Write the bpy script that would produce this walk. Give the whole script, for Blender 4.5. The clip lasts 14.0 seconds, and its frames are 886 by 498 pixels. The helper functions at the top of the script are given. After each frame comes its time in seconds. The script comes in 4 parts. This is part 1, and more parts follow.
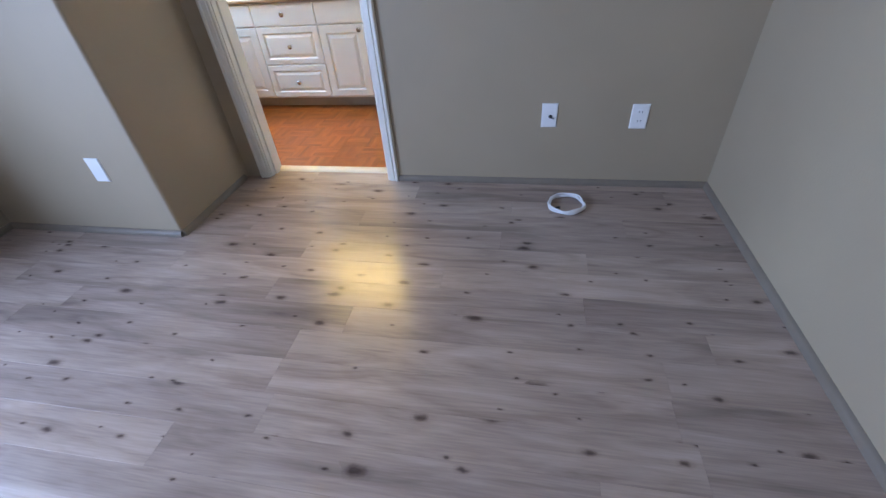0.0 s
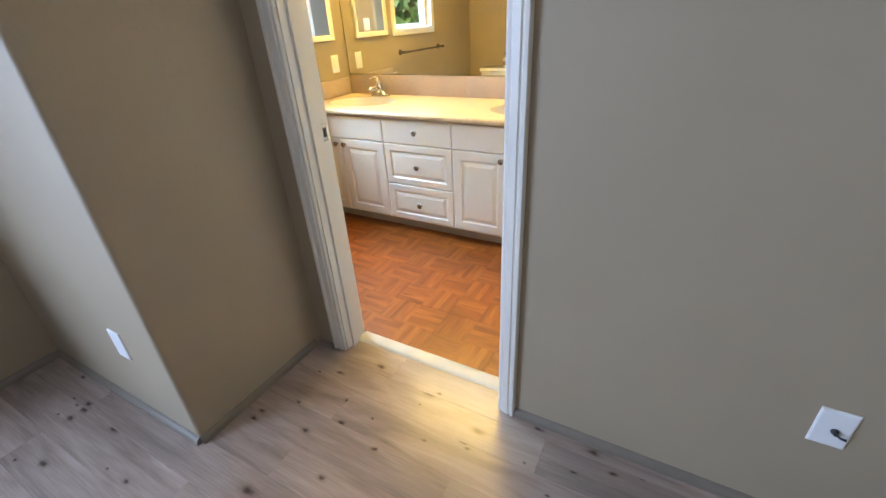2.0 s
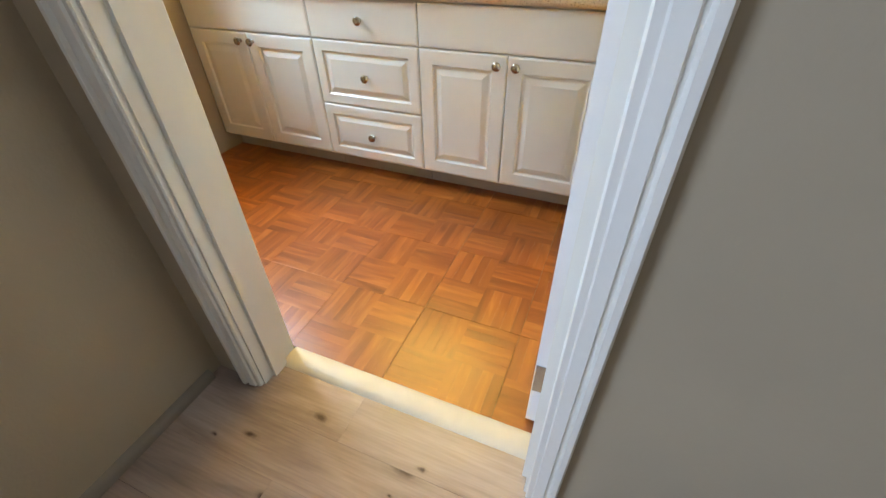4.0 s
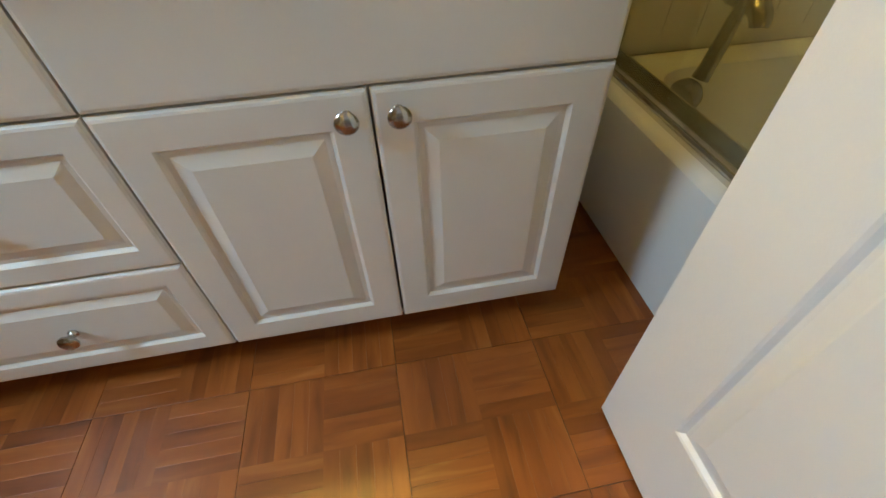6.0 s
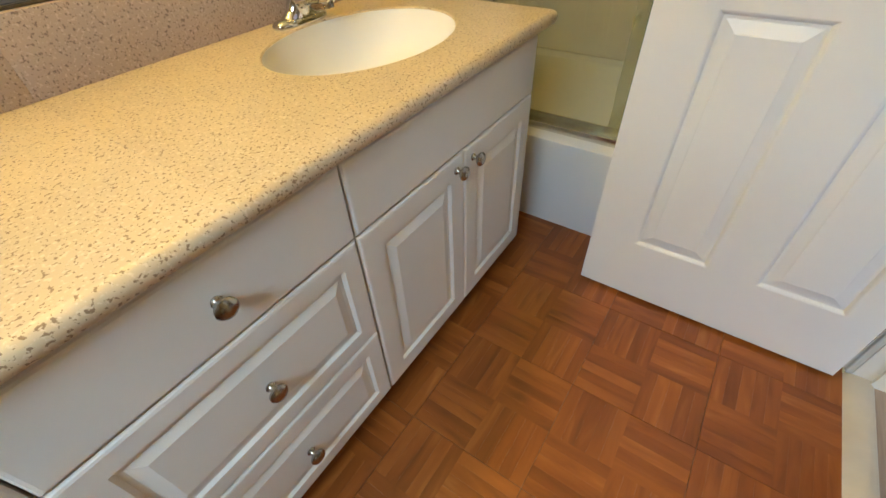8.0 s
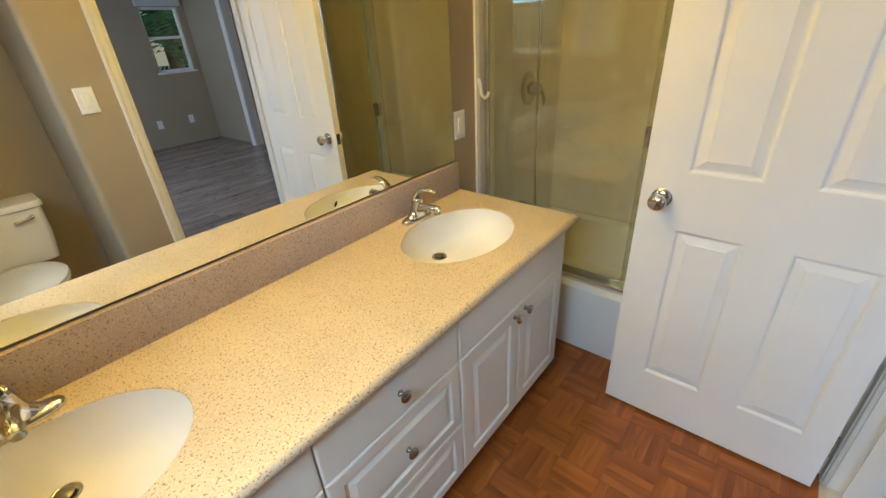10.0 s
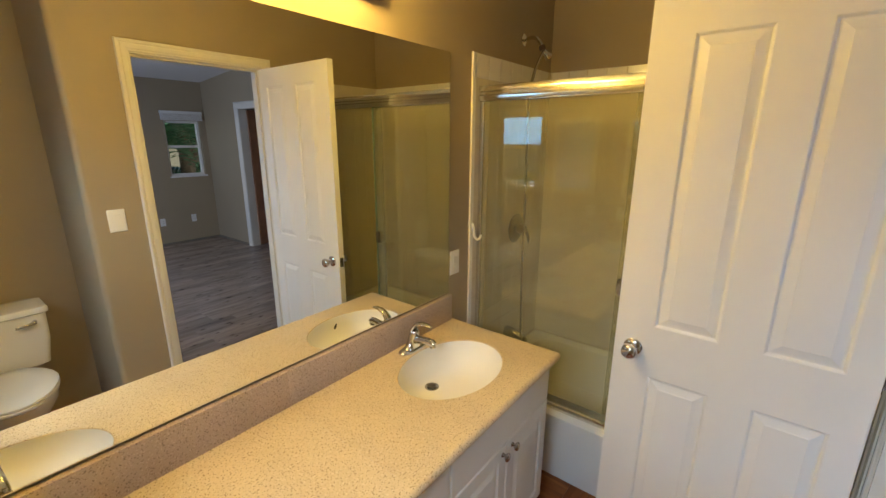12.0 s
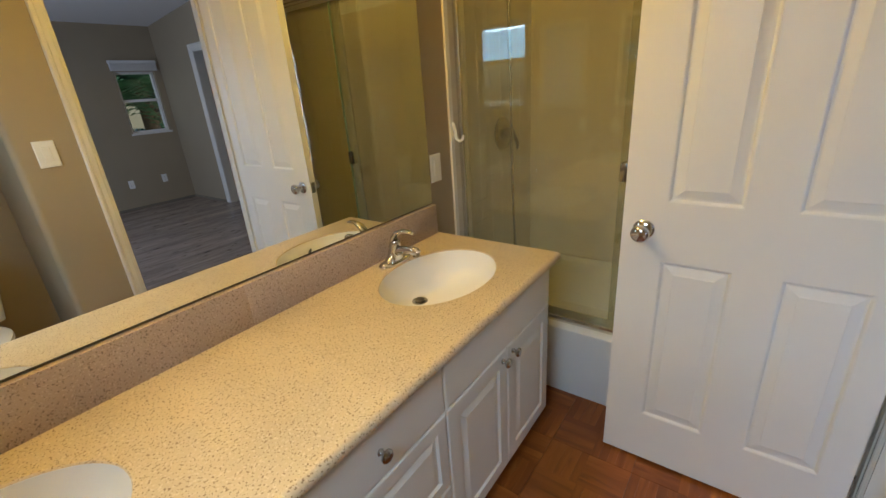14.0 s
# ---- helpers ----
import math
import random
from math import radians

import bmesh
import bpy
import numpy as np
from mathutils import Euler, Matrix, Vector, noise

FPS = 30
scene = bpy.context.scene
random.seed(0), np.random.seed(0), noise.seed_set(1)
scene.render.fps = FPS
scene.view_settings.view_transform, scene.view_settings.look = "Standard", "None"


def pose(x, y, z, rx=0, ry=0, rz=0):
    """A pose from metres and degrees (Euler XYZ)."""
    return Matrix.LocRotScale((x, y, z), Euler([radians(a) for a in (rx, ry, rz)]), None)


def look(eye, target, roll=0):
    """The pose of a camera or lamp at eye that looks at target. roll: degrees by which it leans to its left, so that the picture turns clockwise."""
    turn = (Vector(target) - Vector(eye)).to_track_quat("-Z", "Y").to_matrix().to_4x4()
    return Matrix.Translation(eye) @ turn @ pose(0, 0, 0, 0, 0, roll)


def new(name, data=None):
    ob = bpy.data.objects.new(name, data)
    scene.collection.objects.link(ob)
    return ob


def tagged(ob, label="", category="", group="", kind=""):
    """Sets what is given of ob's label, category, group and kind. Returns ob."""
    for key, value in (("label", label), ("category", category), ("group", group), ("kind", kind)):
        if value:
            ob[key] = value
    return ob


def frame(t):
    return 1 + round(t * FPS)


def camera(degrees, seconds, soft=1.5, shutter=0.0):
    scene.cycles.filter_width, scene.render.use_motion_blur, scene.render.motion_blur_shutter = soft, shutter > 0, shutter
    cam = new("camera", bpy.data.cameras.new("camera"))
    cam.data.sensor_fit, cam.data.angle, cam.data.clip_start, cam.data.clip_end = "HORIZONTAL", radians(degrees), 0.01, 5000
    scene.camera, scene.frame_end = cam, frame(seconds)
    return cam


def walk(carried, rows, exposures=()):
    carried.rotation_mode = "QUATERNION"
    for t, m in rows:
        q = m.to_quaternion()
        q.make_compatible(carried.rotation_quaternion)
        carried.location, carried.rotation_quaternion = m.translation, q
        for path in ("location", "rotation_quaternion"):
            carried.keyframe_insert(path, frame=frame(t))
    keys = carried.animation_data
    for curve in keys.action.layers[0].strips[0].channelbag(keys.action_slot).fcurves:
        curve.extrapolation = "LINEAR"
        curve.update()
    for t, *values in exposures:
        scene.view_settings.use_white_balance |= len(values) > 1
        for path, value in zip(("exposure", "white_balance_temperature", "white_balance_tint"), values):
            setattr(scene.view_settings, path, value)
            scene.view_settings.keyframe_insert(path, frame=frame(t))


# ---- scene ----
cam = camera(92.9, 14.0)
PATH = [
    (0, (-0.097, 0.717, 1.117), (-0.442, 2.25, -0.12), -4.9),
    (0.5, (-0.133, 0.968, 1.167), (-0.647, 2.522, 0.018), -5.7),
    (1, (-0.176, 1.223, 1.237), (-0.887, 2.788, 0.216), -3.3),
    (1.5, (-0.289, 1.464, 1.26), (-1.089, 3.003, 0.264), -2.8),
    (2, (-0.432, 1.691, 1.249), (-1.308, 3.206, 0.281), -3.2),
    (2.2, (-0.48, 1.792, 1.245), (-1.377, 3.305, 0.292), -1.9),
    (4.3, (-0.881, 2.397, 0.944), (-1.44, 3.803, -0.363), -2.6),
    (4.5, (-0.933, 2.493, 0.933), (-1.439, 3.899, -0.397), -3.8),
    (5, (-1.061, 2.73, 0.89), (-1.303, 4.185, -0.461), -2.6),
    (5.5, (-1.125, 3.004, 0.849), (-1.137, 4.461, -0.521), 0.1),
    (6, (-1.198, 3.243, 0.822), (-0.979, 4.616, -0.614), -2.1),
    (6.5, (-1.269, 3.409, 0.8), (-0.687, 4.552, -0.735), -2.4),
    (7, (-1.456, 3.430, 0.854), (-0.420, 4.262, -0.640), -2.6),
    (7.2, (-1.548, 3.412, 0.891), (-0.428, 4.2, -0.567), -2.4),
    (9.3, (-2.192, 3.245, 1.302), (-0.973, 4.275, 0.097), -4.1),
    (9.5, (-2.204, 3.227, 1.337), (-0.966, 4.288, 0.179), -4.4),
    (10, (-2.248, 3.191, 1.436), (-0.912, 4.345, 0.496), -3.5),
    (10.5, (-2.291, 3.175, 1.514), (-0.887, 4.372, 0.742), -2.9),
    (11, (-2.321, 3.167, 1.573), (-0.833, 4.315, 0.888), -0.6),
    (11.5, (-2.333, 3.164, 1.607), (-0.839, 4.345, 0.996), -0.3),
    (12, (-2.353, 3.159, 1.637), (-0.832, 4.352, 1.123), 0.2),
    (12.5, (-2.36, 3.155, 1.639), (-0.854, 4.37, 1.133), 0.5),
    (13, (-2.355, 3.16, 1.627), (-0.891, 4.424, 1.121), -0.1),
    (13.5, (-2.299, 3.191, 1.559), (-0.847, 4.414, 0.929), -0.5),
    (14, (-2.216, 3.222, 1.372), (-0.73, 4.353, 0.653), -4.2),
]
EXPOSURES = [  # seconds, stops, kelvin, tint
    (0, 1.05, 6000, 10), (1.0, 1.1, 6400, 8), (2.2, 1.15, 6700, 6), (4.3, 1.05, 7100, 4), (5.2, 0.9, 7100, 4), (6.0, 0.25, 6900, 3), (6.5, 0.05, 6800, 3),
    (7.2, 0.0, 7300, 6), (9.3, 0.3, 6600, 4), (10.0, 0.05, 6700, 6), (11.0, -0.2, 7000, 10), (12.5, -0.22, 7250, 11), (13.4, -0.25, 7250, 11), (14.0, -0.4, 7050, 10)]
walk(cam, [(t, look(eye, target, roll)) for t, eye, target, roll in PATH], EXPOSURES)

# ---- world and light ----
world = bpy.data.worlds.new("sky")
scene.world = world
world.use_nodes = True
_wn = world.node_tree.nodes
_sky = _wn.new("ShaderNodeTexSky")
_sky.sky_type, _sky.sun_disc = "NISHITA", False
_sky.sun_elevation, _sky.sun_rotation = radians(50), radians(45)
world.node_tree.links.new(_sky.outputs[0], _wn["Background"].inputs[0])
_wn["Background"].inputs[1].default_value = 0.15

SUN = new("sun", bpy.data.lights.new("sun", "SUN"))
SUN.data.energy, SUN.data.angle, SUN.data.color = 5.0, radians(0.5), (1.0, 0.94, 0.86)
SUN.matrix_world = look((6, 3, 10), (0, -3, 0))


def window_light(name, at, towards, w, h, watts, color=(0.55, 0.745, 1.0)):
    la = bpy.data.lights.new(name, "AREA")
    la.shape, la.size, la.size_y, la.energy, la.color = "RECTANGLE", w, h, watts, color
    ob = new(name, la)
    ob.matrix_world = look(at, towards)
    return ob


WX, EX, SY, NY = -2.68, 0.79, -1.78, 2.69      # bedroom faces: west, east, south, north
BY, VY, SX = 2.805, 4.33, 0.18                 # bathroom: door wall, mirror wall, long shower wall
TH = 0.115                                     # wall thickness
DX0, DX1, DH = -1.513, -0.815, 2.045            # bathroom door opening
window_light("daylight_bedroom_west", (WX - 0.34, 0.42, 1.20), (0.5, 0.65, 0.75), 1.6, 1.6, 82, (0.475, 0.62, 1.0))
window_light("daylight_bathroom", (WX - 0.5, 3.365, 2.12), (-0.9, 3.3, 0.55), 1.0, 0.6, 108, (0.54, 0.735, 1.0))
window_light("sky_in_bathroom_window", (WX - 0.106, 3.365, 1.70), (0, 3.365, 1.70), 0.52, 0.26, 3.3, (0.2, 0.52, 1.0))

# ---- materials ----
def mat(name, color, rough=0.5, metal=0.0, spec=0.5, noise_scale=0.0, amount=0.1, bump=0.0, bump_scale=60.0, coat=0.0, emit=None):
    m = bpy.data.materials.new(name)
    m.use_nodes = True
    nt = m.node_tree
    b = nt.nodes["Principled BSDF"]
    b.inputs["Base Color"].default_value = (*color, 1)
    b.inputs["Roughness"].default_value = rough
    b.inputs["Metallic"].default_value = metal
    b.inputs["Specular IOR Level"].default_value = spec
    b.inputs["Coat Weight"].default_value = coat
    tc = nt.nodes.new("ShaderNodeTexCoord")
    if noise_scale:
        geo = nt.nodes.new("ShaderNodeNewGeometry")
        n = nt.nodes.new("ShaderNodeTexNoise")
        n.inputs["Scale"].default_value, n.inputs["Detail"].default_value = noise_scale, 6
        nt.links.new(geo.outputs["Position"], n.inputs["Vector"])
        r = nt.nodes.new("ShaderNodeValToRGB")
        r.color_ramp.elements[0].position, r.color_ramp.elements[1].position = 0.3, 0.7
        r.color_ramp.elements[0].color = (*[c * (1 - amount) for c in color], 1)
        r.color_ramp.elements[1].color = (*[min(1, c * (1 + amount)) for c in color], 1)
        nt.links.new(n.outputs["Fac"], r.inputs["Fac"])
        nt.links.new(r.outputs["Color"], b.inputs["Base Color"])
        mr = nt.nodes.new("ShaderNodeMapRange")
        mr.inputs["To Min"].default_value, mr.inputs["To Max"].default_value = max(0.0, rough - 0.08), min(1, rough + 0.08)
        nt.links.new(n.outputs["Fac"], mr.inputs["Value"])
        nt.links.new(mr.outputs["Result"], b.inputs["Roughness"])
    if bump:
        geo2 = nt.nodes.new("ShaderNodeNewGeometry")
        n2 = nt.nodes.new("ShaderNodeTexNoise")
        n2.inputs["Scale"].default_value, n2.inputs["Detail"].default_value = bump_scale, 4
        nt.links.new(geo2.outputs["Position"], n2.inputs["Vector"])
        bp = nt.nodes.new("ShaderNodeBump")
        bp.inputs["Strength"].default_value, bp.inputs["Distance"].default_value = bump, 0.002
        nt.links.new(n2.outputs["Fac"], bp.inputs["Height"])
        nt.links.new(bp.outputs["Normal"], b.inputs["Normal"])
    if emit:
        b.inputs["Emission Color"].default_value = (*emit[0], 1)
        b.inputs["Emission Strength"].default_value = emit[1]
    return m


def ramp(nt, stops):
    r = nt.nodes.new("ShaderNodeValToRGB")
    e = r.color_ramp.elements
    while len(e) < len(stops):
        e.new(0.5)
    for el, (p, c) in zip(e, stops):
        el.position, el.color = p, (*c, 1)
    return r


def mix_rgb(nt, kind, fac, a, b):
    m = nt.nodes.new("ShaderNodeMix")
    m.data_type, m.blend_type = "RGBA", kind
    for sock, v in ((m.inputs[0], fac), (m.inputs[6], a), (m.inputs[7], b)):
        if hasattr(v, "is_output"):
            nt.links.new(v, sock)
        elif isinstance(v, tuple):
            sock.default_value = (*v, 1)
        else:
            sock.default_value = v
    return m.outputs[2]


def mapped(nt, scale, shift=None):
    """World position, stretched; shift: a socket whose value moves the pattern from piece to piece."""
    geo = nt.nodes.new("ShaderNodeNewGeometry")
    mp = nt.nodes.new("ShaderNodeMapping")
    mp.inputs["Scale"].default_value = scale
    nt.links.new(geo.outputs["Position"], mp.inputs["Vector"])
    if shift is not None:
        cb = nt.nodes.new("ShaderNodeMath")
        cb.operation = "MULTIPLY"
        cb.inputs[1].default_value = 37.0
        nt.links.new(shift, cb.inputs[0])
        cx = nt.nodes.new("ShaderNodeCombineXYZ")
        for k in range(3):
            nt.links.new(cb.outputs[0], cx.inputs[k])
        nt.links.new(cx.outputs[0], mp.inputs["Location"])
    return mp.outputs[0]


def tex_noise(nt, vec, scale=1.0, detail=5.0, distortion=0.0):
    n = nt.nodes.new("ShaderNodeTexNoise")
    n.inputs["Scale"].default_value, n.inputs["Detail"].default_value, n.inputs["Distortion"].default_value = scale, detail, distortion
    nt.links.new(vec, n.inputs["Vector"])
    return n.outputs["Fac"]


def tex_color(nt, vec):
    n = nt.nodes.new("ShaderNodeTexNoise")
    n.inputs["Scale"].default_value, n.inputs["Detail"].default_value = 1.0, 3
    nt.links.new(vec, n.inputs["Vector"])
    return n.outputs["Color"]


def laminate():
    m = bpy.data.materials.new("grey_oak_laminate")
    m.use_nodes = True
    nt = m.node_tree
    b = nt.nodes["Principled BSDF"]
    info = nt.nodes.new("ShaderNodeObjectInfo")
    rnd = info.outputs["Random"]
    grain = tex_noise(nt, mapped(nt, (2.2, 15, 1), rnd), 1.0, 7, 1.2)
    tone = ramp(nt, [(0.25, (0.265, 0.20, 0.158)), (0.42, (0.345, 0.266, 0.212)), (0.58, (0.395, 0.306, 0.246)), (0.75, (0.455, 0.358, 0.292))])
    nt.links.new(grain, tone.inputs["Fac"])
    fine = tex_noise(nt, mapped(nt, (9, 190, 1), rnd), 1.0, 3)
    fr = ramp(nt, [(0.3, (0.88, 0.88, 0.88)), (0.65, (1.04, 1.04, 1.04))])
    nt.links.new(fine, fr.inputs["Fac"])
    c1 = mix_rgb(nt, "MULTIPLY", 1.0, tone.outputs["Color"], fr.outputs["Color"])
    pr = ramp(nt, [(0.0, (0.86, 0.85, 0.86)), (1.0, (1.12, 1.11, 1.10))])
    nt.links.new(rnd, pr.inputs["Fac"])
    c2 = mix_rgb(nt, "MULTIPLY", 1.0, c1, pr.outputs["Color"])
    # broad smoky streaks
    st = tex_noise(nt, mapped(nt, (1.5, 9, 1), rnd), 1.0, 4, 0.8)
    sr = ramp(nt, [(0.5, (1, 1, 1)), (0.72, (0.52, 0.5, 0.5))])
    nt.links.new(st, sr.inputs["Fac"])
    c3 = mix_rgb(nt, "MULTIPLY", 0.65, c2, sr.outputs["Color"])
    # knots
    v = nt.nodes.new("ShaderNodeTexVoronoi")
    v.voronoi_dimensions = "2D"
    v.inputs["Scale"].default_value = 1.0
    warp = mix_rgb(nt, "ADD", 0.14, mapped(nt, (4.6, 9.5, 1), rnd), tex_color(nt, mapped(nt, (30, 30, 1), rnd)))
    nt.links.new(warp, v.inputs["Vector"])
    kr = ramp(nt, [(0.04, (0.24, 0.215, 0.205)), (0.085, (0.5, 0.47, 0.46)), (0.14, (0.85, 0.84, 0.83)), (0.24, (1, 1, 1))])
    sep = nt.nodes.new("ShaderNodeSeparateColor")
    nt.links.new(v.outputs["Color"], sep.inputs[0])
    km = nt.nodes.new("ShaderNodeMapRange")
    km.inputs["To Min"].default_value, km.inputs["To Max"].default_value = 0.75, 4.0
    nt.links.new(sep.outputs[0], km.inputs["Value"])
    kd = nt.nodes.new("ShaderNodeMath")
    kd.operation = "MULTIPLY"
    nt.links.new(v.outputs["Distance"], kd.inputs[0])
    nt.links.new(km.outputs["Result"], kd.inputs[1])
    nt.links.new(kd.outputs[0], kr.inputs["Fac"])
    c4 = mix_rgb(nt, "MULTIPLY", 0.95, c3, kr.outputs["Color"])
    nt.links.new(c4, b.inputs["Base Color"])
    mr = nt.nodes.new("ShaderNodeMapRange")
    mr.inputs["To Min"].default_value, mr.inputs["To Max"].default_value = 0.17, 0.30
    nt.links.new(grain, mr.inputs["Value"])
    nt.links.new(mr.outputs["Result"], b.inputs["Roughness"])
    bp = nt.nodes.new("ShaderNodeBump")
    bp.inputs["Strength"].default_value, bp.inputs["Distance"].default_value = 0.05, 0.001
    nt.links.new(fine, bp.inputs["Height"])
    nt.links.new(bp.outputs["Normal"], b.inputs["Normal"])
    return m


def parquet(name, along_x):
    m = bpy.data.materials.new(name)
    m.use_nodes = True
    nt = m.node_tree
    b = nt.nodes["Principled BSDF"]
    geo = nt.nodes.new("ShaderNodeNewGeometry")
    info = nt.nodes.new("ShaderNodeObjectInfo")
    isl = geo.outputs["Random Per Island"]
    add = nt.nodes.new("ShaderNodeMath")
    nt.links.new(isl, add.inputs[0])
    nt.links.new(info.outputs["Random"], add.inputs[1])
    fr = nt.nodes.new("ShaderNodeMath")
    fr.operation = "FRACT"
    nt.links.new(add.outputs[0], fr.inputs[0])
    sc = (4.5, 30, 1) if along_x else (30, 4.5, 1)
    grain = tex_noise(nt, mapped(nt, sc, fr.outputs[0]), 1.0, 6, 0.5)
    tone = ramp(nt, [(0.26, (0.155, 0.040, 0.0075)), (0.42, (0.235, 0.064, 0.0115)), (0.58, (0.285, 0.081, 0.015)), (0.76, (0.385, 0.132, 0.031))])
    nt.links.new(grain, tone.inputs["Fac"])
    pr = ramp(nt, [(0.0, (0.8, 0.76, 0.72)), (0.5, (1.0, 1.0, 1.0)), (1.0, (1.24, 1.3, 1.36))])
    nt.links.new(fr.outputs[0], pr.inputs["Fac"])
    c = mix_rgb(nt, "MULTIPLY", 1.0, tone.outputs["Color"], pr.outputs["Color"])
    nt.links.new(c, b.inputs["Base Color"])
    mr = nt.nodes.new("ShaderNodeMapRange")
    mr.inputs["To Min"].default_value, mr.inputs["To Max"].default_value = 0.24, 0.4
    nt.links.new(grain, mr.inputs["Value"])
    nt.links.new(mr.outputs["Result"], b.inputs["Roughness"])
    wav = tex_noise(nt, mapped(nt, (9, 9, 1)), 1.0, 2)
    bp0 = nt.nodes.new("ShaderNodeBump")
    bp0.inputs["Strength"].default_value, bp0.inputs["Distance"].default_value = 0.25, 0.004
    nt.links.new(wav, bp0.inputs["Height"])
    bp = nt.nodes.new("ShaderNodeBump")
    bp.inputs["Strength"].default_value, bp.inputs["Distance"].default_value = 0.1, 0.001
    nt.links.new(grain, bp.inputs["Height"])
    nt.links.new(bp0.outputs["Normal"], bp.inputs["Normal"])
    nt.links.new(bp.outputs["Normal"], b.inputs["Normal"])
    return m


def speckled(name, base, dark, light, rough=0.3):
    m = bpy.data.materials.new(name)
    m.use_nodes = True
    nt = m.node_tree
    b = nt.nodes["Principled BSDF"]
    big = tex_noise(nt, mapped(nt, (6, 6, 6)), 1.0, 3)
    r0 = ramp(nt, [(0.3, tuple(c * 0.93 for c in base)), (0.7, tuple(min(1, c * 1.05) for c in base))])
    nt.links.new(big, r0.inputs["Fac"])
    info = nt.nodes.new("ShaderNodeObjectInfo")
    tone = ramp(nt, [(0.0, (0.93, 0.92, 0.90)), (1.0, (1.04, 1.04, 1.05))])
    nt.links.new(info.outputs["Random"], tone.inputs["Fac"])
    ground = mix_rgb(nt, "MULTIPLY", 1.0, r0.outputs["Color"], tone.outputs["Color"])
    n1 = tex_noise(nt, mapped(nt, (205, 205, 205)), 1.0, 2)
    r1 = ramp(nt, [(0.36, (1, 1, 1)), (0.41, (0, 0, 0))])
    nt.links.new(n1, r1.inputs["Fac"])
    c1 = mix_rgb(nt, "MIX", r1.outputs["Color"], ground, dark)
    n2 = tex_noise(nt, mapped(nt, (190, 190, 190)), 1.0, 2)
    r2 = ramp(nt, [(0.58, (0, 0, 0)), (0.66, (1, 1, 1))])
    nt.links.new(n2, r2.inputs["Fac"])
    c2 = mix_rgb(nt, "MIX", r2.outputs["Color"], c1, light)
    nt.links.new(c2, b.inputs["Base Color"])
    b.inputs["Roughness"].default_value = rough
    return m


def clear_glass(name, tint, haze, ior=1.5):
    m = bpy.data.materials.new(name)
    m.use_nodes = True
    nt = m.node_tree
    out = nt.nodes["Material Output"]
    nt.nodes.remove(nt.nodes["Principled BSDF"])
    tr = nt.nodes.new("ShaderNodeBsdfTransparent")
    tr.inputs[0].default_value = (*tint, 1)
    df = nt.nodes.new("ShaderNodeBsdfDiffuse")
    df.inputs[0].default_value = (0.62, 0.62, 0.5, 1)
    mx0 = nt.nodes.new("ShaderNodeMixShader")
    n = tex_noise(nt, mapped(nt, (7, 7, 2.2)), 1.0, 4)
    mr = nt.nodes.new("ShaderNodeMapRange")
    mr.inputs["To Min"].default_value, mr.inputs["To Max"].default_value = haze * 0.7, haze * 1.3
    nt.links.new(n, mr.inputs["Value"])
    nt.links.new(mr.outputs["Result"], mx0.inputs[0])
    nt.links.new(tr.outputs[0], mx0.inputs[1])
    nt.links.new(df.outputs[0], mx0.inputs[2])
    gl = nt.nodes.new("ShaderNodeBsdfGlossy")
    gl.inputs["Roughness"].default_value = 0.0
    lw = nt.nodes.new("ShaderNodeLayerWeight")
    lw.inputs[0].default_value = 0.5
    pw = nt.nodes.new("ShaderNodeMath")
    pw.operation, pw.inputs[1].default_value = "POWER", 5.0
    nt.links.new(lw.outputs["Facing"], pw.inputs[0])
    fn = nt.nodes.new("ShaderNodeMapRange")
    fn.inputs["To Min"].default_value, fn.inputs["To Max"].default_value = ((ior - 1) / (ior + 1)) ** 2, 0.95
    nt.links.new(pw.outputs[0], fn.inputs["Value"])
    mx = nt.nodes.new("ShaderNodeMixShader")
    nt.links.new(fn.outputs[0], mx.inputs[0])
    nt.links.new(mx0.outputs[0], mx.inputs[1])
    nt.links.new(gl.outputs[0], mx.inputs[2])
    nt.links.new(mx.outputs[0], out.inputs["Surface"])
    return m


PAINT = mat("beige_wall_paint", (0.36, 0.288, 0.192), 0.6, noise_scale=2.5, amount=0.04, bump=0.25, bump_scale=130)
CEIL = mat("white_ceiling_paint", (0.75, 0.74, 0.72), 0.8, bump=0.3, bump_scale=90)
TRIM = mat("cream_trim_paint", (0.74, 0.70, 0.61), 0.35, noise_scale=5, amount=0.03)
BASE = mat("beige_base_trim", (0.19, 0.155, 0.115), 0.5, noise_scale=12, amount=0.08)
DOORP = mat("white_door_paint", (0.8, 0.785, 0.75), 0.33, noise_scale=4, amount=0.02, bump=0.12, bump_scale=240)
CAB = mat("white_thermofoil", (0.77, 0.745, 0.68), 0.36, noise_scale=14, amount=0.012, bump=0.05, bump_scale=300)
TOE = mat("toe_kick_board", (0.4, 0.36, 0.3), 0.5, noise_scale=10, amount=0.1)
CHROME = mat("chrome", (0.66, 0.66, 0.67), 0.05, 1.0, noise_scale=30, amount=0.04)
NICKEL = mat("brushed_nickel", (0.44, 0.42, 0.39), 0.22, 1.0, noise_scale=60, amount=0.08)
# on the valve this dark metal colour stands in for the dim room's reflections
DARKCH = mat("dark_chrome", (0.3, 0.29, 0.27), 0.2, 1.0, noise_scale=40, amount=0.1)
DULLAL = mat("polished_aluminium", (0.72, 0.71, 0.68), 0.18, 1.0, noise_scale=25, amount=0.06)
MIRROR = mat("mirror_glass", (0.9, 0.92, 0.9), 0.0, 1.0)
